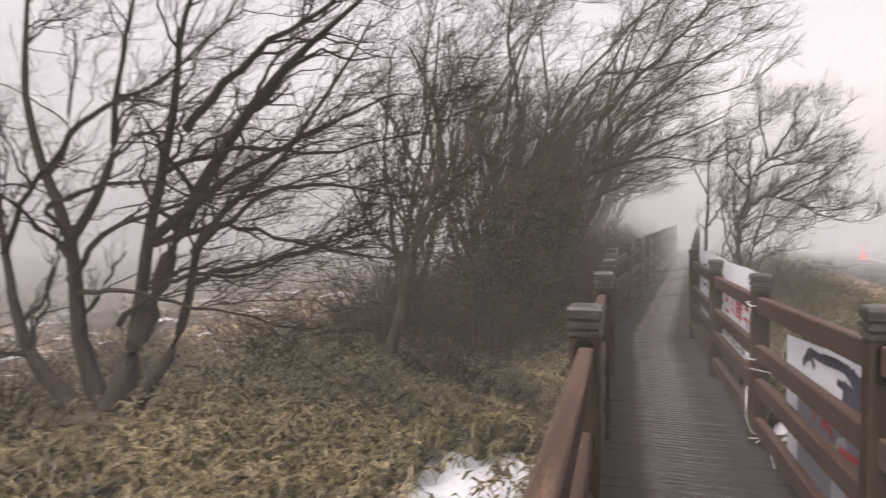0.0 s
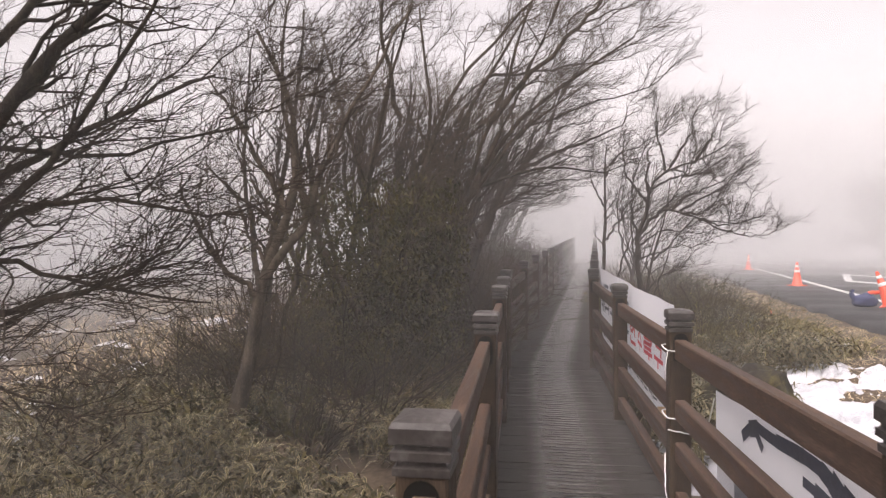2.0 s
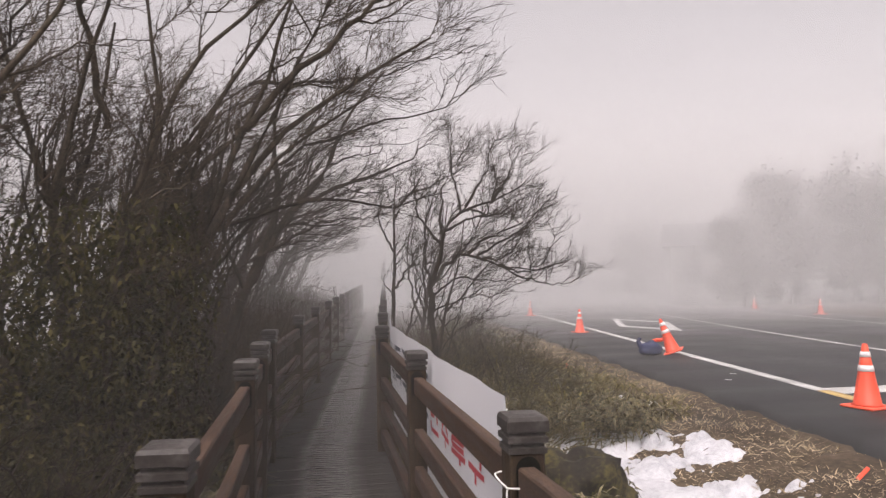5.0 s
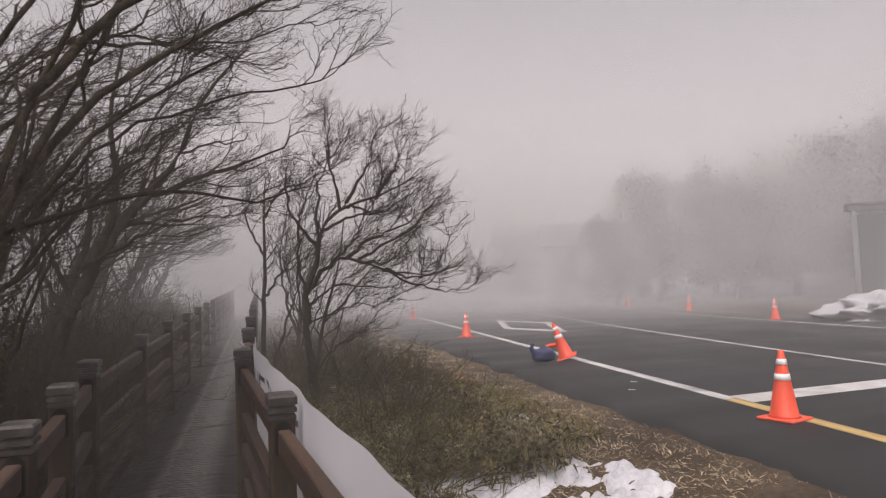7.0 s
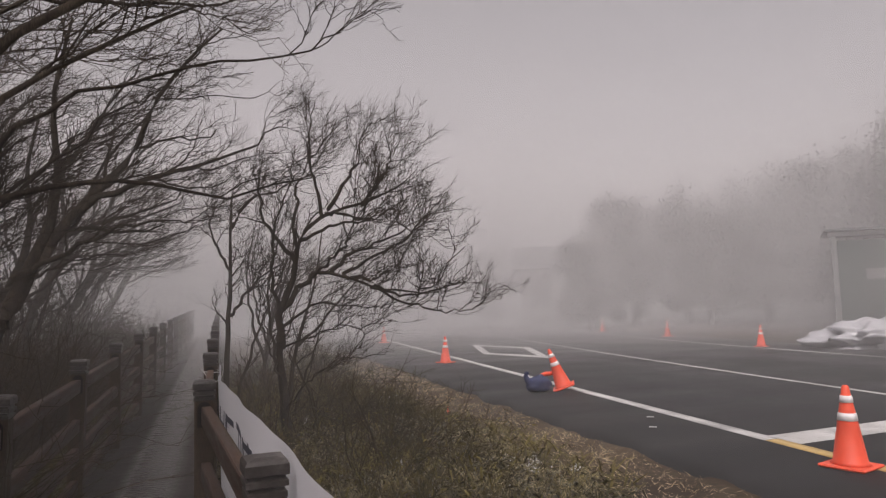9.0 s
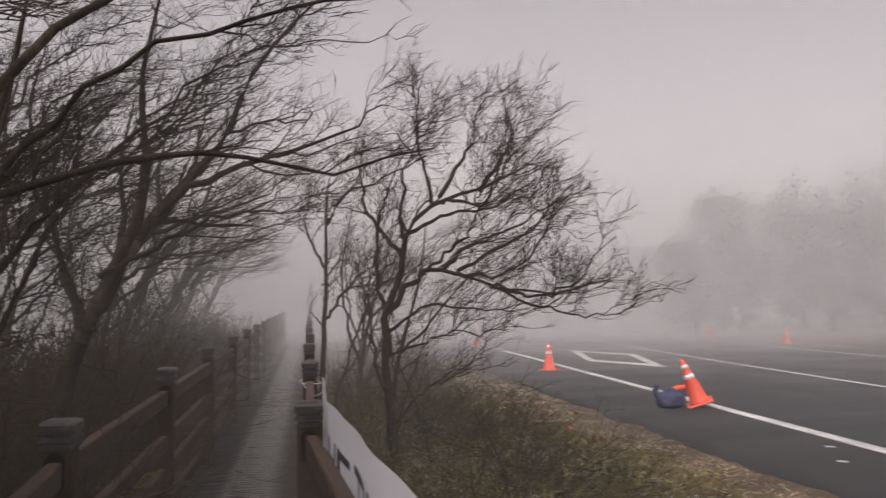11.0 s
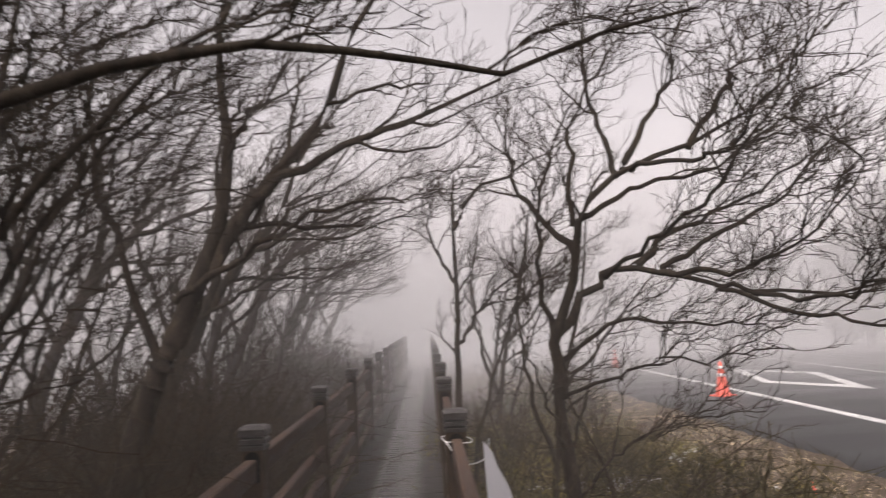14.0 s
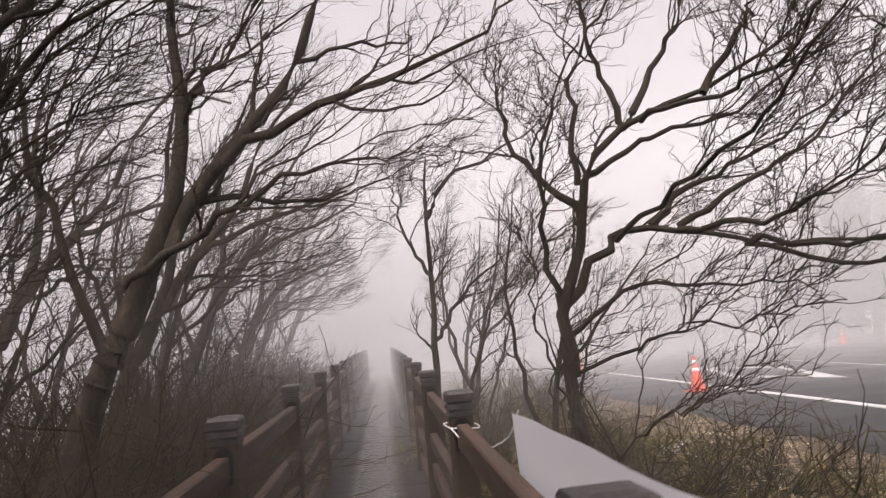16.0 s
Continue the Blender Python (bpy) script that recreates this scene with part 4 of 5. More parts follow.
rs = np.random.default_rng(77)
bush_c = brush(33, 44, 0.75, 0.75, "low bush of tangled olive brown twigs", M_BRUSH, (4, 3))
bush_c.matrix_basis = pose(1.9, 8.0, float(ground_z(1.9, 8.0)))
bush_a = brush(31, 26, 1.1, 0.5, "low bush of bare dark twigs", M_TWIG)
bush_a.matrix_basis = pose(-1.9, 6.6, float(ground_z(-1.9, 6.6)))
bush_b = brush(32, 30, 0.9, 0.6, "low bush of bare reddish brown twigs", M_TWIG2)
bush_b.matrix_basis = pose(2.0, 9.2, float(ground_z(2.0, 9.2)))
left_spots = [(-2.9, 6.4), (-3.5, 5.6), (-1.6, 5.6), (-1.3, 6.3), (-2.5, 7.4), (-1.3, 7.9), (-1.4, 8.9), (-1.3, 9.6), (-1.5, 10.4), (-2.2, 10.2), (-1.2, 11.6), (-1.5, 12.3), (-1.1, 13.0), (-1.0, 14.2), (-0.9, 15.4), (-1.1, 16.8), (-0.7, 18.2), (-4.4, 6.6), (-5.0, 5.4), (-3.9, 3.0), (-5.4, 3.6), (-0.4, 20), (-1.9, 13.6), (-2.8, 8.3)]
right_spots = [(1.5, 9.6), (1.7, 8.5), (2.4, 9.9), (1.9, 10.9), (2.6, 11.2), (1.35, 11.4), (2.3, 12.4), (1.6, 12.9), (2.7, 13.2), (2.2, 14.4), (1.7, 15.0), (2.9, 15.6), (2.4, 16.8), (3.2, 17.8), (2.8, 19.5), (1.9, 17.6), (2.5, 8.7)]
for spots, grp in ((left_spots, "bushes under the trees"), (right_spots, "bushes on the verge")):
    for k, (x, y) in enumerate(spots):
        src = (bush_a, bush_b)[int(rs.integers(0, 2))] if x < 0 else (bush_c, bush_c, bush_c, bush_b)[k % 4]
        o = copy_thing(src, pose(x, y, float(ground_z(x, y)), 0, 0, rs.uniform(-40, 40)) @ Matrix.Scale(rs.uniform(0.75, 1.25), 4))
        o["group"] = grp

for k in range(40):
    y = 10.2 + 0.42 * k
    x = float(deck_x(y)) - 1.5 - 0.62 * (k % 3)
    o = copy_thing((bush_a, bush_b, bush_b)[k % 3], pose(x, y, float(ground_z(x, y)), 0, 0, 47 * k) @ Matrix.Scale(1.05 + 0.35 * (k % 3) + 0.1 * (k % 4), 4))
    o["group"] = "tall bushes behind the railing"

bush_d = brush(34, 46, 1.45, 0.3, "tall upright bush of thin brown twigs", M_TWIG2, (4, 3))
bush_d.matrix_basis = pose(-0.85, 8.9, float(ground_z(-0.85, 8.9)))
bush_d["group"] = "upright bushes behind the railing"
for k in range(34):
    y = 8.0 + 0.4 * k
    x = float(deck_x(y)) - 1.15 - 0.3 * (k % 3)
    o = copy_thing(bush_d, pose(x, y, float(ground_z(x, y)), 0, 0, 83 * k) @ Matrix.Scale((0.8, 0.5, 1.0, 0.62, 0.9)[k % 5], 4))

for k, (x, y, size) in enumerate([(-1.5, 8.1, 1.5), (-1.7, 7.7, 1.7), (-2.1, 7.2, 1.6), (-1.8, 8.6, 1.9), (-2.4, 8.0, 1.8), (-2.9, 7.6, 1.7), (-2.7, 9.0, 1.9), (-3.3, 8.5, 1.8), (-1.3, 6.7, 1.2), (-2.6, 6.6, 1.3), (-3.7, 7.4, 1.5)]):
    o = copy_thing((bush_c, bush_b)[k % 2], pose(x, y, float(ground_z(x, y)), 0, 0, 61 * k) @ Matrix.Scale(size, 4))
    o["group"] = "tall bushes round the dense shrub"

for k in range(12):
    y = 12.4 + 0.85 * k
    x = float(deck_x(y)) - 1.7 - 0.55 * (k % 4) - 0.1 * (k % 3)
    o = copy_thing((bush_d, bush_b, bush_a)[k % 3], pose(x, y, float(ground_z(x, y)), 0, 0, 67 * k) @ Matrix.Scale((1.2, 1.6, 1.35, 1.3, 1.7)[k % 5], 4))
    o["group"] = "tall bushes behind the railing"
for k in range(13):
    y = 9.4 + 0.6 * k
    x = float(deck_x(y)) + 1.15 + 0.38 * (k % 4)
    o = copy_thing((bush_b, bush_c)[k % 2], pose(x, y, float(ground_z(x, y)), 0, 0, 71 * k) @ Matrix.Scale((0.8, 1.0, 0.65, 1.1, 0.9)[k % 5], 4))
    o["group"] = "bushes on the verge"

# ---- low growth ----


def margin_leaves(rng, at, way, length, width, droop):
    """Bamboo-grass leaves: a green middle (slot 0) between pale withered margins (slot 1)."""
    N = len(at)
    way = unit(way)
    side = unit(np.cross(way, np.array([0, 0, 1.0]) + rng.normal(0, 0.4, (N, 3))))
    vs = []
    for k, w in enumerate((0.4, 1.0, 0.06)):
        f = k / 2
        c = at + way * (length * f)[:, None] + np.array([0, 0, -1.0]) * (droop * length * f * f)[:, None]
        for q in (-0.5, -0.38, 0.38, 0.5):
            vs.append(c + side * (width * w * q)[:, None] + np.array([0, 0, 1.0]) * (width * w * abs(q) * 0.35)[:, None])
    V = np.stack(vs, 1).reshape(-1, 3)
    quads = np.array([[4 * k + j, 4 * k + j + 1, 4 * k + j + 5, 4 * k + j + 4] for k in range(2) for j in range(3)])
    F = ((np.arange(N) * 12)[:, None, None] + quads[None]).reshape(-1, 4)
    edged = rng.uniform(0, 1, N) < 0.6
    slot = (np.tile(np.array([1, 0, 1] * 2), (N, 1)) * edged[:, None]).ravel()
    return V, F, slot


def bamboo_grass(rng, clumps, label):
    """Rosettes of a few arching leaves on short canes."""
    per = 5
    xy = np.repeat(clumps, per, 0) + rng.normal(0, 0.02, (len(clumps) * per, 2))
    n = len(xy)
    h = np.repeat(rng.uniform(0.06, 0.30, len(clumps)), per) + rng.uniform(-0.03, 0.03, n)
    a = rng.uniform(0, 2 * np.pi, n)
    up = rng.uniform(0.1, 1.9, n)
    way = np.stack([np.cos(a), np.sin(a), up], 1)
    at = np.column_stack([xy, ground_z(xy[:, 0], xy[:, 1]) + h])
    V, F, slot = margin_leaves(rng, at, way, rng.uniform(0.09, 0.19, n), rng.uniform(0.013, 0.023, n), rng.uniform(0.4, 1.3, n))
    me = mesh_from("bamboo_grass", V, F, M_SASA)
    me.materials.append(M_EDGE)
    me.polygons.foreach_set("material_index", slot.astype(np.int32))
    return tagged(new("bamboo_grass", me), label, "bamboo grass", kind="stuff")


def blades(name, rng, xy, length, width, droop, lean, mat, label, category, up=0.8, lift=0.0):
    n = len(xy)
    a = rng.uniform(0, 2 * np.pi, n)
    way = np.stack([np.cos(a) * lean, np.sin(a) * lean, np.full(n, up)], 1) + rng.normal(0, 0.25, (n, 3))
    at = np.column_stack([xy, ground_z(xy[:, 0], xy[:, 1]) - 0.02 + lift * rng.uniform(0, 1, n)])
    V, F = straws(rng, at, way, length * rng.uniform(0.6, 1.2, n), width * rng.uniform(0.7, 1.2, n), droop * rng.uniform(0.5, 1.5, n))
    return tagged(new(name, mesh_from(name, V, F, mat)), label, category, kind="stuff")


def patchy(rng, n, x0, x1, y0, y1, keep):
    p = np.column_stack([rng.uniform(x0, x1, n), rng.uniform(y0, y1, n)])
    return p[keep(p[:, 0], p[:, 1], rng)]


def soft_noise(x, y, s):
    return 0.5 + 0.25 * (np.sin(x * s + 1.7 * np.sin(y * s * 0.7)) + np.sin(y * s * 1.1 + 1.3 * np.sin(x * s * 0.8 + 2)))


rl = np.random.default_rng(5)
off_deck = lambda x, y, d: np.abs(x - deck_x(y)) > d
near_snow = lambda x, y: (np.abs(x + 0.78) < 0.33) & (np.abs(y - 3.0) < 0.85)
pts = patchy(rl, 21000, -5.6, -0.1, -1.2, 7.2, lambda x, y, r: off_deck(x, y, 0.62) & (r.uniform(0, 1, len(x)) < np.clip(1.3 - 0.13 * (y - 1) + 0.1 * (x + 1.5), 0.1, 1) * np.clip(0.9 * (y + 1.2), 0, 1) * np.clip(1.6 * (x + 5.6), 0, 1)) & (soft_noise(x, y, 1.9) > 0.12) & (np.hypot(x + 4.05, y - 3.9) > 0.8 * r.uniform(0.6, 1.3, len(x))) & ~(near_snow(x, y) & (r.uniform(0, 1, len(x)) < 0.85)))
bamboo_grass(rl, pts, "knee-high bamboo grass with green leaves edged in cream")
pts = patchy(rl, 8200, 0.95, 2.9, 3.0, 11.0, lambda x, y, r: ((y > 6.4) | (x < 1.75)) & (soft_noise(x, y, 2.3) > 0.36 + 0.22 * np.clip(x - 1.2, 0, 2) - 0.1 * np.clip(y - 5.5, 0, 2.2)))
bamboo_grass(rl, pts, "sparse bamboo grass poking out of snow on the verge")
pts = patchy(rl, 42000, -4.0, 0.2, 6.0, 20.0, lambda x, y, r: off_deck(x, y, 0.6) & (soft_noise(x, y, 2.1) > 0.2))
blades("dead_undergrowth", rl, pts, 0.42, 0.02, 0.5, 0.7, M_IVY, "dull brown-green undergrowth beneath the trees", "undergrowth", 0.7, 0.25)
pts = patchy(rl, 14000, 1.0, 3.6, 8.0, 17.0, lambda x, y, r: (x < road_left(y) - 0.5) & (soft_noise(x, y, 2.1) > 0.3))
blades("dead_undergrowth", rl, pts, 0.26, 0.011, 0.6, 0.7, M_OLIVE, "dull olive undergrowth on the verge", "undergrowth", 0.7, 0.1)
pts = patchy(rl, 460000, 1.2, 7.0, 2.0, 26.0, lambda x, y, r: (x < road_left(y) - 0.02 - 0.12 * r.uniform(0, 1, len(x))) & (x > road_left(y) - 2.0) & (soft_noise(x * 2, y * 2, 2.7) > 0.12) & (r.uniform(0, 1, len(x)) < np.clip(1.6 - 0.06 * y, 0.2, 1)))
blades("dry_grass", rl, pts, 0.09, 0.008, 0.3, 1.0, M_DRY, "short trampled straw-coloured grass on the road verge", "grass", 0.5)
pts = patchy(rl, 9000, -16, -3.5, 5, 26, lambda x, y, r: soft_noise(x, y, 0.9) > 0.35)
blades("far_dry_grass", rl, pts, 0.4, 0.02, 0.4, 0.6, M_DRY, "tall pale dead grass on the slope", "grass", 0.9)

n = 15000
cx, cy = rl.uniform(1.15, 2.6, 90), rl.uniform(8.0, 15.5, 90)
who = rl.integers(0, 90, n)
at = np.column_stack([cx[who], cy[who], np.zeros(n)]) + rl.normal(0, 1, (n, 3)) * np.array([0.2, 0.25, 0.0])
at = at[at[:, 0] < road_left(at[:, 1]) - 0.75]
n = len(at)
at[:, 2] = ground_z(at[:, 0], at[:, 1]) + np.abs(rl.normal(0.05, 0.2, n))
V, F = straws(rl, at, rl.normal(0, 1, (n, 3)) + np.array([0.3, 0, 0.5]), np.full(n, 0.075) * rl.uniform(0.6, 1.5, n), np.full(n, 0.012), np.full(n, 0.5))
tagged(new("withered_leaves", mesh_from("withered_leaves", V, F, M_OLIVE)), "withered olive leaves in the verge bushes", "foliage", kind="stuff")

# evergreen vine leaves in the dense shrub
n = 32000
who = rl.integers(0, len(thicket), n)
f = rl.uniform(0.05, 0.55, n)
at = np.zeros((n, 3))
for k, (knots, _, _) in enumerate(thicket):
    line = smooth_line(knots, 20, rl, 0.0)
    sel = who == k
    at[sel] = line[(f[sel] * 20).astype(int)]
at += rl.normal(0, 1, (n, 3)) * np.array([0.24, 0.3, 0.22])
at = at[(at[:, 2] < 2.1) & (at[:, 0] < -0.6)]
n = len(at)
V, F = leaves(rl, at, rl.normal(0, 1, (n, 3)) + np.array([0, 0, -0.4]), np.full(n, 0.042) * rl.uniform(0.6, 1.3, n), np.full(n, 0.021), np.full(n, 0.3))
tagged(new("vine_leaves", mesh_from("vine_leaves", V, F, M_IVY)), "dull olive vine leaves clinging to the shrub", "vine", kind="stuff")


# ---- snow and rock ----
def snow_patch(x0, x1, y0, y1, step, level, height, seed, label, mask):
    """Lying snow: a lumpy sheet with a ragged melted edge."""
    xs, ys = np.arange(x0, x1, step), np.arange(y0, y1, step)
    X, Y = np.meshgrid(xs, ys, indexing="ij")
    H = np.array([[noise.fractal(Vector((x * 1.5, y * 1.5, seed)), 0.9, 2.1, 4) + 0.55 * noise.noise(Vector((x * 7, y * 7, seed))) + 0.35 * noise.noise(Vector((x * 19, y * 19, seed))) for y in ys] for x in xs])
    H = H + mask(X, Y) - level
    Z = ground_z(X, Y) + np.clip(H, -0.06, 0.5) * height
    ny = len(ys)
    i, j = np.meshgrid(np.arange(len(xs) - 1), np.arange(ny - 1), indexing="ij")
    keep = ((H[:-1, :-1] > -0.06) | (H[1:, 1:] > -0.06)).ravel()
    q = lambda a, b: (a * ny + b).ravel()
    F = np.stack([q(i, j), q(i + 1, j), q(i + 1, j + 1), q(i, j + 1)], 1)[keep]
    used, inv = np.unique(F, return_inverse=True)
    V = np.stack([X, Y, Z], -1).reshape(-1, 3)[used]
    tagged(new("snow_patch", mesh_from("snow_patch", V, inv.reshape(F.shape), M_SNOW, True)), label, "snow", kind="stuff")


bell = lambda v, c, w: np.exp(-((v - c) / w) ** 2)
snow_patch(0.95, 3.5, 1.2, 9.6, 0.035, 0.35, 0.16, 3.1, "melting patch of lumpy white snow on the verge", lambda x, y: 1.36 * bell(x, 1.92 + 0.08 * (y - 6), 0.62) * bell(y, 5.9, 2.6) - 0.5 * np.clip(x - road_left(y) + 0.75, 0, 1) * 4)
snow_patch(-1.5, -0.3, 2.0, 4.7, 0.035, 0.35, 0.16, 7.7, "small patch of melting snow beside the railing", lambda x, y: 1.15 * bell(x, -0.76, 0.42) * bell(y, 3.0, 1.05))
snow_patch(1.2, 3.6, 9.0, 13.5, 0.05, 0.62, 0.14, 5.2, "last scraps of snow among the grass", lambda x, y: 0.3 * bell(x, 2.5, 0.8))
snow_patch(-13, -3.4, 5.5, 16, 0.11, 0.85, 0.2, 9.4, "scattered remains of snow on the slope", lambda x, y: 0.15 + 0 * x)


def boulder(x, y, z, sx, sy, sz, seed, mat, label, name="rock", amount=0.35, freq=1.8, sub=4):
    bm = bmesh.new()
    bmesh.ops.create_icosphere(bm, subdivisions=sub, radius=1.0)
    for v in bm.verts:
        d = noise.fractal(v.co * freq + Vector((seed, 0, 0)), 0.8, 2.0, 4)
        v.co *= 1 + amount * d
        v.co = Vector((v.co.x * sx, v.co.y * sy, max(v.co.z, -0.5) * sz))
    o = part(name, bm, mat, smooth=True)
    o.location = (x, y, z)
    return tagged(o, label, name.replace("_", " "))


boulder(1.72, 6.4, 0.24, 0.33, 0.28, 0.3, 2.0, M_ROCK, "dark mossy volcanic rock in the snow")
boulder(2.75, 10.3, 0.30, 0.12, 0.10, 0.10, 6.0, M_ROCK, "small dark stone on the grass verge")
boulder(17.0, 15.2, 0.47, 2.3, 1.2, 0.60, 4.0, M_SNOW, "ploughed heap of dirty snow across the road", "snow_heap", 0.36, 2.6, 5)


# ---- small things on the road and verge ----
def bag(x, y):
    thing = tagged(new("bag"), "dark blue cloth bag slumped beside a traffic cone", "bag")
    bm = bmesh.new()
    bmesh.ops.create_icosphere(bm, subdivisions=3, radius=1.0)
    for v in bm.verts:
        d = noise.fractal(v.co * 1.6 + Vector((9, 3, 1)), 0.9, 2.0, 3)
        v.co *= 1 + 0.28 * d
        v.co = Vector((v.co.x * 0.17, v.co.y * 0.13, (max(v.co.z, -0.7) + 0.7) * 0.12))
    part("body", bm, M_BLUE, thing, smooth=True)
    rng = np.random.default_rng(2)
    P = smooth_line([(-0.11, 0.0, 0.08), (-0.17, 0.01, 0.16), (-0.18, 0.02, 0.22), (-0.15, 0.02, 0.25)], 16, rng, 0.002)[None]
    v, f = tubes(P, np.linspace(0.045, 0.022, 17)[None], 8)
    part("handle", mesh_from("handle", v, f, M_BLUE, True), None, thing)
    P = smooth_line([(0.05, 0.0, 0.2), (0.2, 0.03, 0.22), (0.36, 0.05, 0.24)], 10, rng, 0.004)[None]
    v, f = tubes(P, np.linspace(0.028, 0.034, 11)[None], 8)
    part("strap", mesh_from("strap", v, f, M_CONE, True), None, thing, "orange strap")
    thing.location = (x, y, 0.474)


bag(5.10, 12.12)
for k, (x, y) in enumerate(((3.3, 5.95), (2.9, 9.4), (3.55, 11.6))):
    bm = box(-0.028, -0.014, 0, 0.028, 0.014, 0.01, 0.003)
    for v in bm.verts:
        v.co.z += 0.4 * v.co.x * v.co.x + 0.05 * math.sin(30 * v.co.x)
    o = part("plastic_scrap", bm, M_CONE)
    o.matrix_basis = pose(x, y, float(ground_z(x, y)) + 0.03, 20, 0, 50 * k)
    tagged(o, "broken scrap of orange plastic on dry grass", "litter", "orange scraps")
for x, y in ((4.95, 9.75), (4.6, 9.3)):
    bm = box(-0.035, -0.022, 0, 0.035, 0.022, 0.005, 0.0015)
    o = part("paper_scrap", bm, M_WHITE)
    o.matrix_basis = pose(x, y, 0.473, 0, 0, 30 * x)
    tagged(o, "white scrap of paper on wet asphalt", "litter", "paper scraps")


# ---- cords that hold the banners ----
def tie(points, label="white cord tied round a railing post"):
    return tagged(new("cord", cord(points)), label, "cord", "banner cords")


def loop_round(x, y, z, w=0.062, tilt=0.01):
    return [(x - w, y - w, z), (x + w, y - w, z - tilt), (x + w, y + w, z), (x - w, y + w, z + tilt), (x - w, y - w, z)]


r2x, r2y = side_x(4.37, 1), 4.37
tie(loop_round(r2x, r2y, 0.965))
tie(loop_round(r2x, r2y, 0.63))
tie([(r2x - 0.06, r2y - 0.06, 0.57), (r2x + 0.06, r2y - 0.07, 0.55), (r2x + 0.08, 4.2, 0.56), (r2x + 0.085, 4.0, 0.80)])
tie([(r2x - 0.06, r2y - 0.06, 0.96), (r2x - 0.07, 4.33, 0.85), (r2x - 0.03, 4.5, 0.8), (r2x + 0.07, 4.78, 1.1)])
tie([(r2x - 0.07, 4.33, 0.45), (r2x - 0.09, 4.2, 0.3), (r2x - 0.04, 4.25, 0.18), (r2x + 0.05, 4.3, 0.17), (r2x - 0.02, 4.28, 0.11)])
tie([(r2x - 0.06, 4.31, 0.13), (r2x + 0.01, 4.12, 0.16), (r2x + 0.03, 3.8, 0.02), (r2x + 0.08, 3.95, 0.08)])
r5x, r5y = side_x(10.35, 1), 10.35
z5 = float(deck_z(10.35))
tie(loop_round(r5x, r5y, z5 + 0.93))
tie([(r5x - 0.06, r5y - 0.06, z5 + 0.93), (r5x, 10.1, z5 + 0.86), (r5x + 0.04, 9.75, z5 + 0.93), (r5x + 0.03, 9.5, z5 + 1.05)])


# ---- across the road ----
def evergreen(x, y, h, seed, label):
    rng = np.random.default_rng(seed)
    thing = tagged(new("evergreen_tree"), label, "tree", "trees across the road")
    thing.location = (x, y, float(ground_z(x, y)))
    P = smooth_line([(0, 0, -0.1), (0.1, 0, h * 0.4), (0.2, 0.1, h * 0.8)], 10, rng, 0.03)[None]
    v, f = tubes(P, np.linspace(0.16, 0.05, 11)[None], 8)
    part("trunk", mesh_from("trunk", v, f, M_BARK, True), None, thing)
    k, per = 120, 110
    c = np.stack([rng.normal(0, h * 0.21, k), rng.normal(0, h * 0.21, k), rng.uniform(0.18, 1.0, k) * h], 1)
    at = np.repeat(c, per, 0) + rng.normal(0, h * 0.05, (k * per, 3))
    V, F = straws(rng, at, rng.normal(0, 1, at.shape) + np.array([0, 0, 0.3]), np.full(len(at), 0.22), np.full(len(at), 0.10), np.full(len(at), 0.4))
    part("crown", mesh_from("crown", V, F, M_PINE), None, thing)["kind"] = "stuff"
    return thing


far_trees = [evergreen(x, y, h, 60 + k, "dense dark evergreen tree half hidden in fog") for k, (x, y, h) in enumerate(((22.5, 31.5, 6.2), (28.5, 24, 7.2), (30, 21, 8.6)))]
for k, (x, y, h) in enumerate(((19.5, 31, 4.2), (24.5, 28.5, 5.0), (26.5, 27, 5.4), (27, 19.5, 7.0), (31, 27, 7.5), (17.5, 38, 4.5), (33, 17, 8.0), (25.5, 31, 6.0), (29, 29, 7.0))):
    copy_thing(far_trees[k % 3], pose(x, y, float(ground_z(x, y)), 0, 0, 40 * k) @ Matrix.Scale(h / (6.2, 7.2, 8.6)[k % 3], 4))


def shelter():
    thing = tagged(new("roadside_shelter"), "green panelled roadside shelter with a pale frame in fog", "shelter")
    part("panel", box(-1.9, -0.05, 0.2, 1.9, 0.05, 3.6, 0.01), M_GREEN, thing)
    for x in (-2.0, 2.0):
        part("post", box(x - 0.09, -0.09, -0.6, x + 0.09, 0.09, 3.75, 0.015), M_PALE, thing, "pale steel post")
    part("beam", box(-2.2, -0.1, 3.752, 2.2, 0.1, 3.93, 0.015), M_PALE, thing, "pale steel beam")
    part("notice", box(-1.0, -0.075, 2.1, 0.2, -0.052, 2.5, 0.005), M_PALE, thing, "pale notice board")
    part("rear_panel", box(-1.9, 2.4, 0.2, 1.9, 2.5, 3.6, 0.01), M_GREEN, thing)
    part("roof", box(-2.3, -0.3, 3.94, 2.3, 2.7, 4.05, 0.02), M_ROOF, thing)
    thing.matrix_basis = pose(20.6, 17.2, 0.55, 0, 0, -50) @ Matrix.Scale(0.80, 4)


shelter()


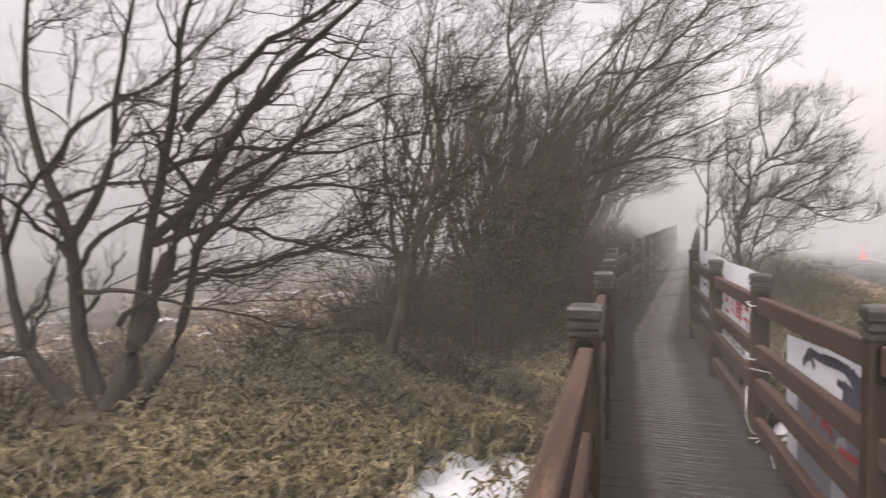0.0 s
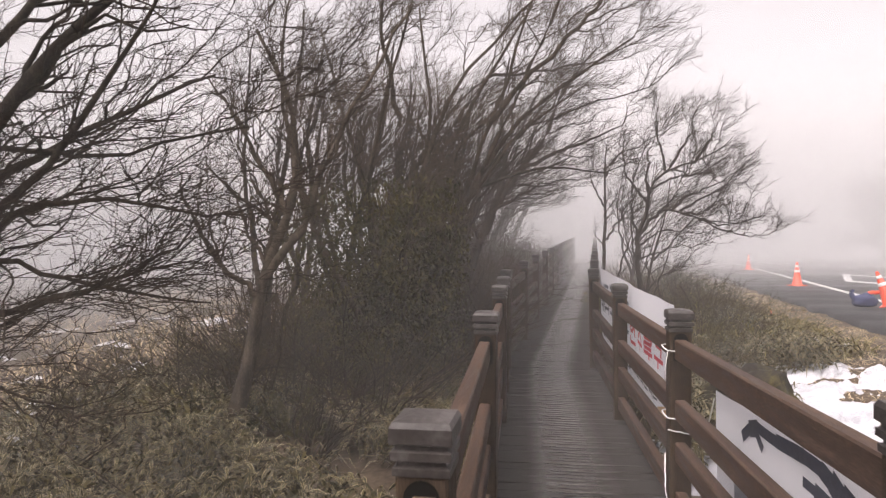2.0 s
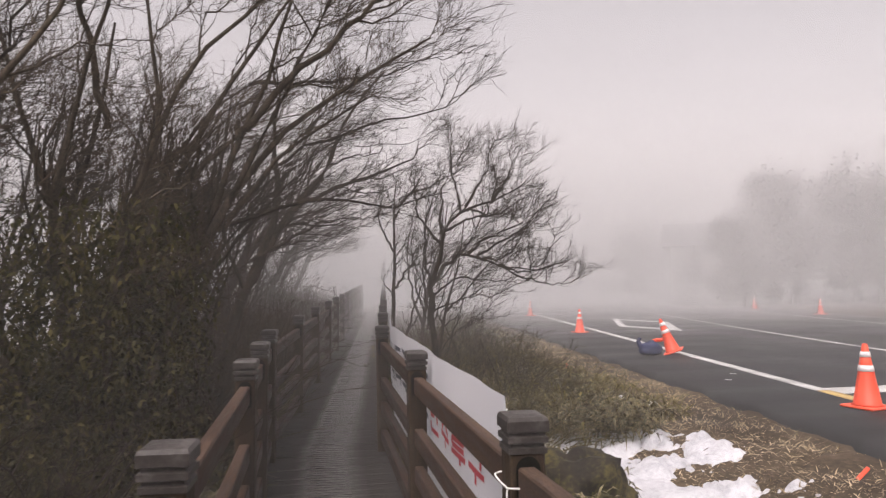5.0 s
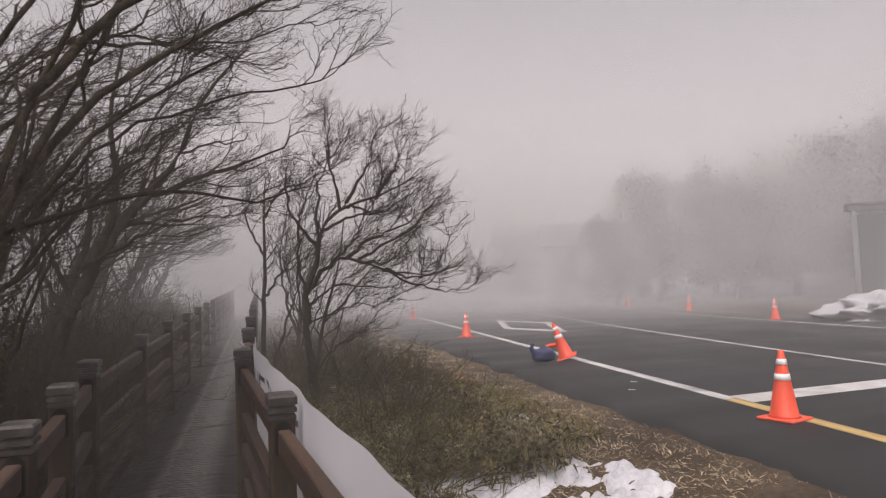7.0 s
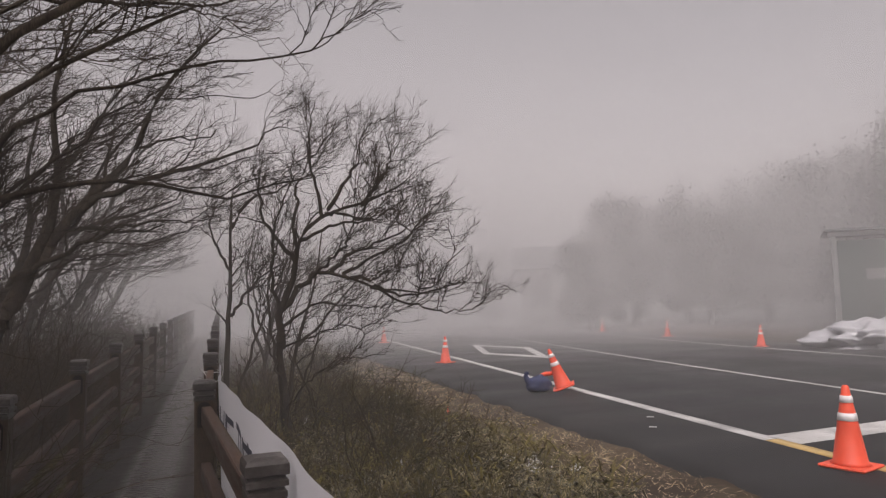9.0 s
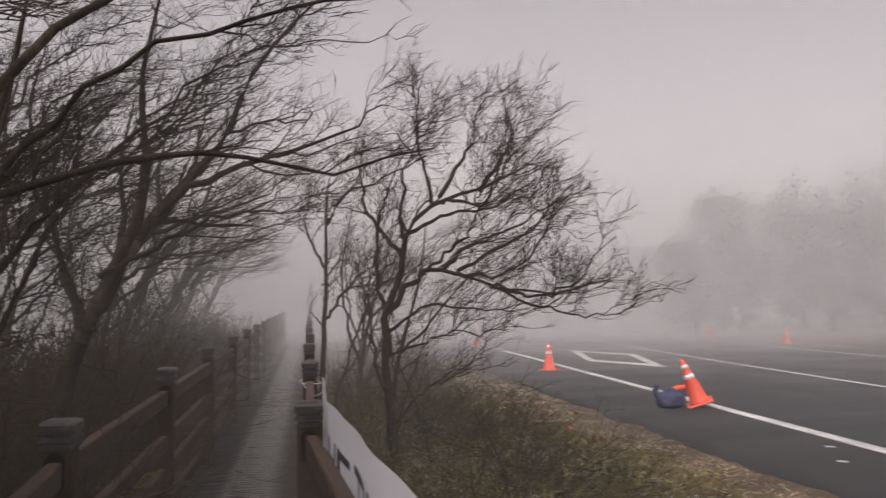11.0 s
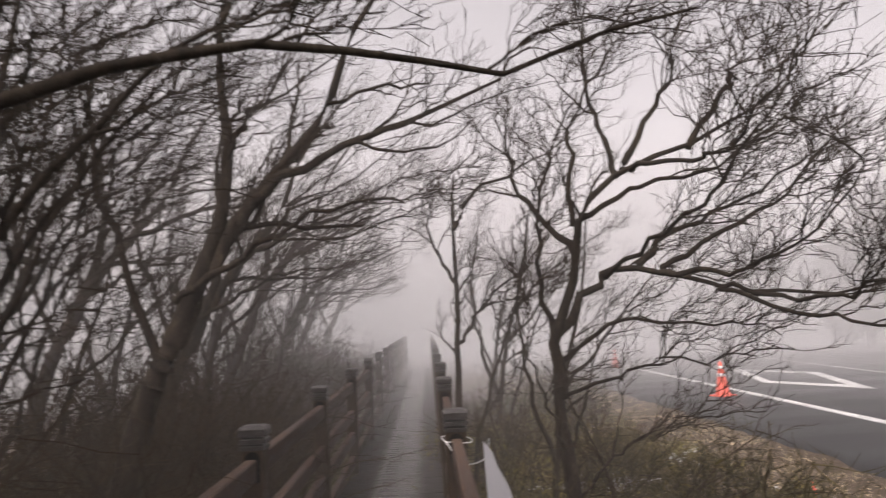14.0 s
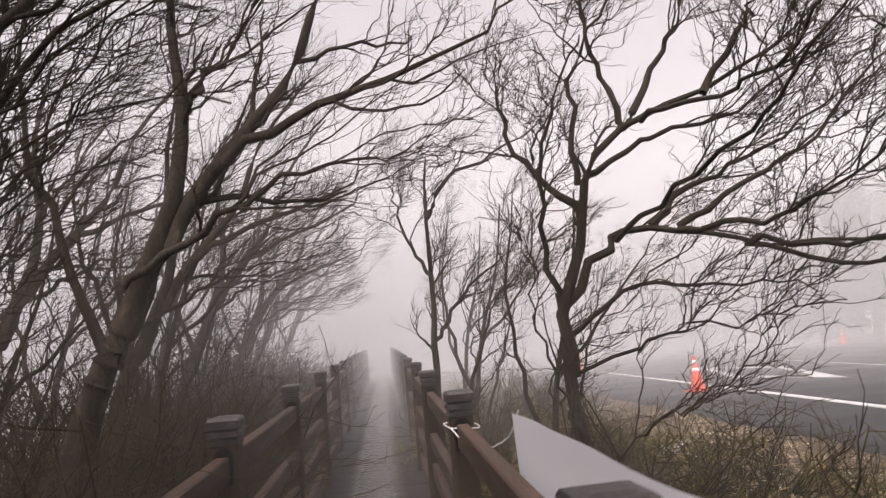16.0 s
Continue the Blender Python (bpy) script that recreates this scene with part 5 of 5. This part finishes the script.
def far_house():
    thing = tagged(new("low_house"), "low grey house with a dark roof far off in fog", "house")
    part("wall", box(-2.6, -2, -0.3, 2.6, 2, 3.0, 0.02), M_WALL, thing)
    bm = bmesh.new()
    a = [bm.verts.new(p) for p in ((-3, -2.5, 3.01), (3, -2.5, 3.01), (3, 2.5, 3.01), (-3, 2.5, 3.01), (-3, 0, 4.4), (3, 0, 4.4))]
    for f in ((0, 1, 5, 4), (2, 3, 4, 5), (0, 4, 3), (1, 2, 5), (3, 2, 1, 0)):
        bm.faces.new([a[i] for i in f])
    part("roof", bm, M_ROOF, thing)
    for x in (-1.5, 1.2):
        w = part("window", box(x - 0.5, -2.04, 1.0, x + 0.5, -2.003, 2.1, 0.005), M_GLASS, thing)
        part("frame", box(x - 0.58, -2.03, 0.92, x + 0.58, -2.012, 0.998), M_PALE, w)
    thing.matrix_basis = pose(21.5, 36, 0.6, 0, 0, -30)


far_house()

# ---- fog: thin mist everywhere, thickening in steps farther off ----
tagged(part("mist", box(-150, -70, -9, 170, 200, 9.0), M_MIST), "thin mist over the whole place", "fog", kind="structure")
for k, d in enumerate((0.0, 2.6, 5.6)):
    top = 8.96 - 0.02 * k
    for n, (x0, y0, x1, y1) in enumerate(((-145 + d, 13.5 + d, 165 - d, 190 - d), (10.5 + d, -65 + d, 165 - d, 13.48 + d), (-145 + d, -65 + d, -6.0 - d, 13.48 + d))):
        tagged(part("fog_bank", box(x0, y0, -8.5 + 0.1 * k, x1, y1, top), M_FOG), "pale grey bank of fog", "fog", kind="structure")
for k, d in enumerate((0.0, 3.0, 6.0)):
    for x0, y0, x1, y1 in ((-130 + d, 26 + d, 150 - d, 180 - d), (20 + d, -50 + d, 150 - d, 25.98 + d)):
        tagged(part("fog_bank", box(x0, y0, -7.5 + 0.1 * k, x1, y1, 8.8 - 0.02 * k), M_FAR_FOG), "dense pale grey bank of fog in the distance", "fog", kind="structure")

# ---- deck planks ----
plank_data = None
py, k = -2.4, 0
while py < 30:
    w = 0.112
    if plank_data is None:
        o = part("plank", box(-0.535, -w / 2, -0.032, 0.535, w / 2, 0.0, 0.002), M_PLANK, walkway)
        plank_data = o.data
    else:
        o = part("plank", plank_data, None, walkway)
    o.matrix_basis = pose(float(deck_x(py)) + random.uniform(-0.012, 0.012), py, float(deck_z(py)) + random.uniform(-0.0025, 0.0025), 1.9 if py > 6 else 0, random.uniform(-0.3, 0.3), (1.46 if py < 8.3 else -4.57) + random.uniform(-0.25, 0.25))
    py += 0.122
    k += 1
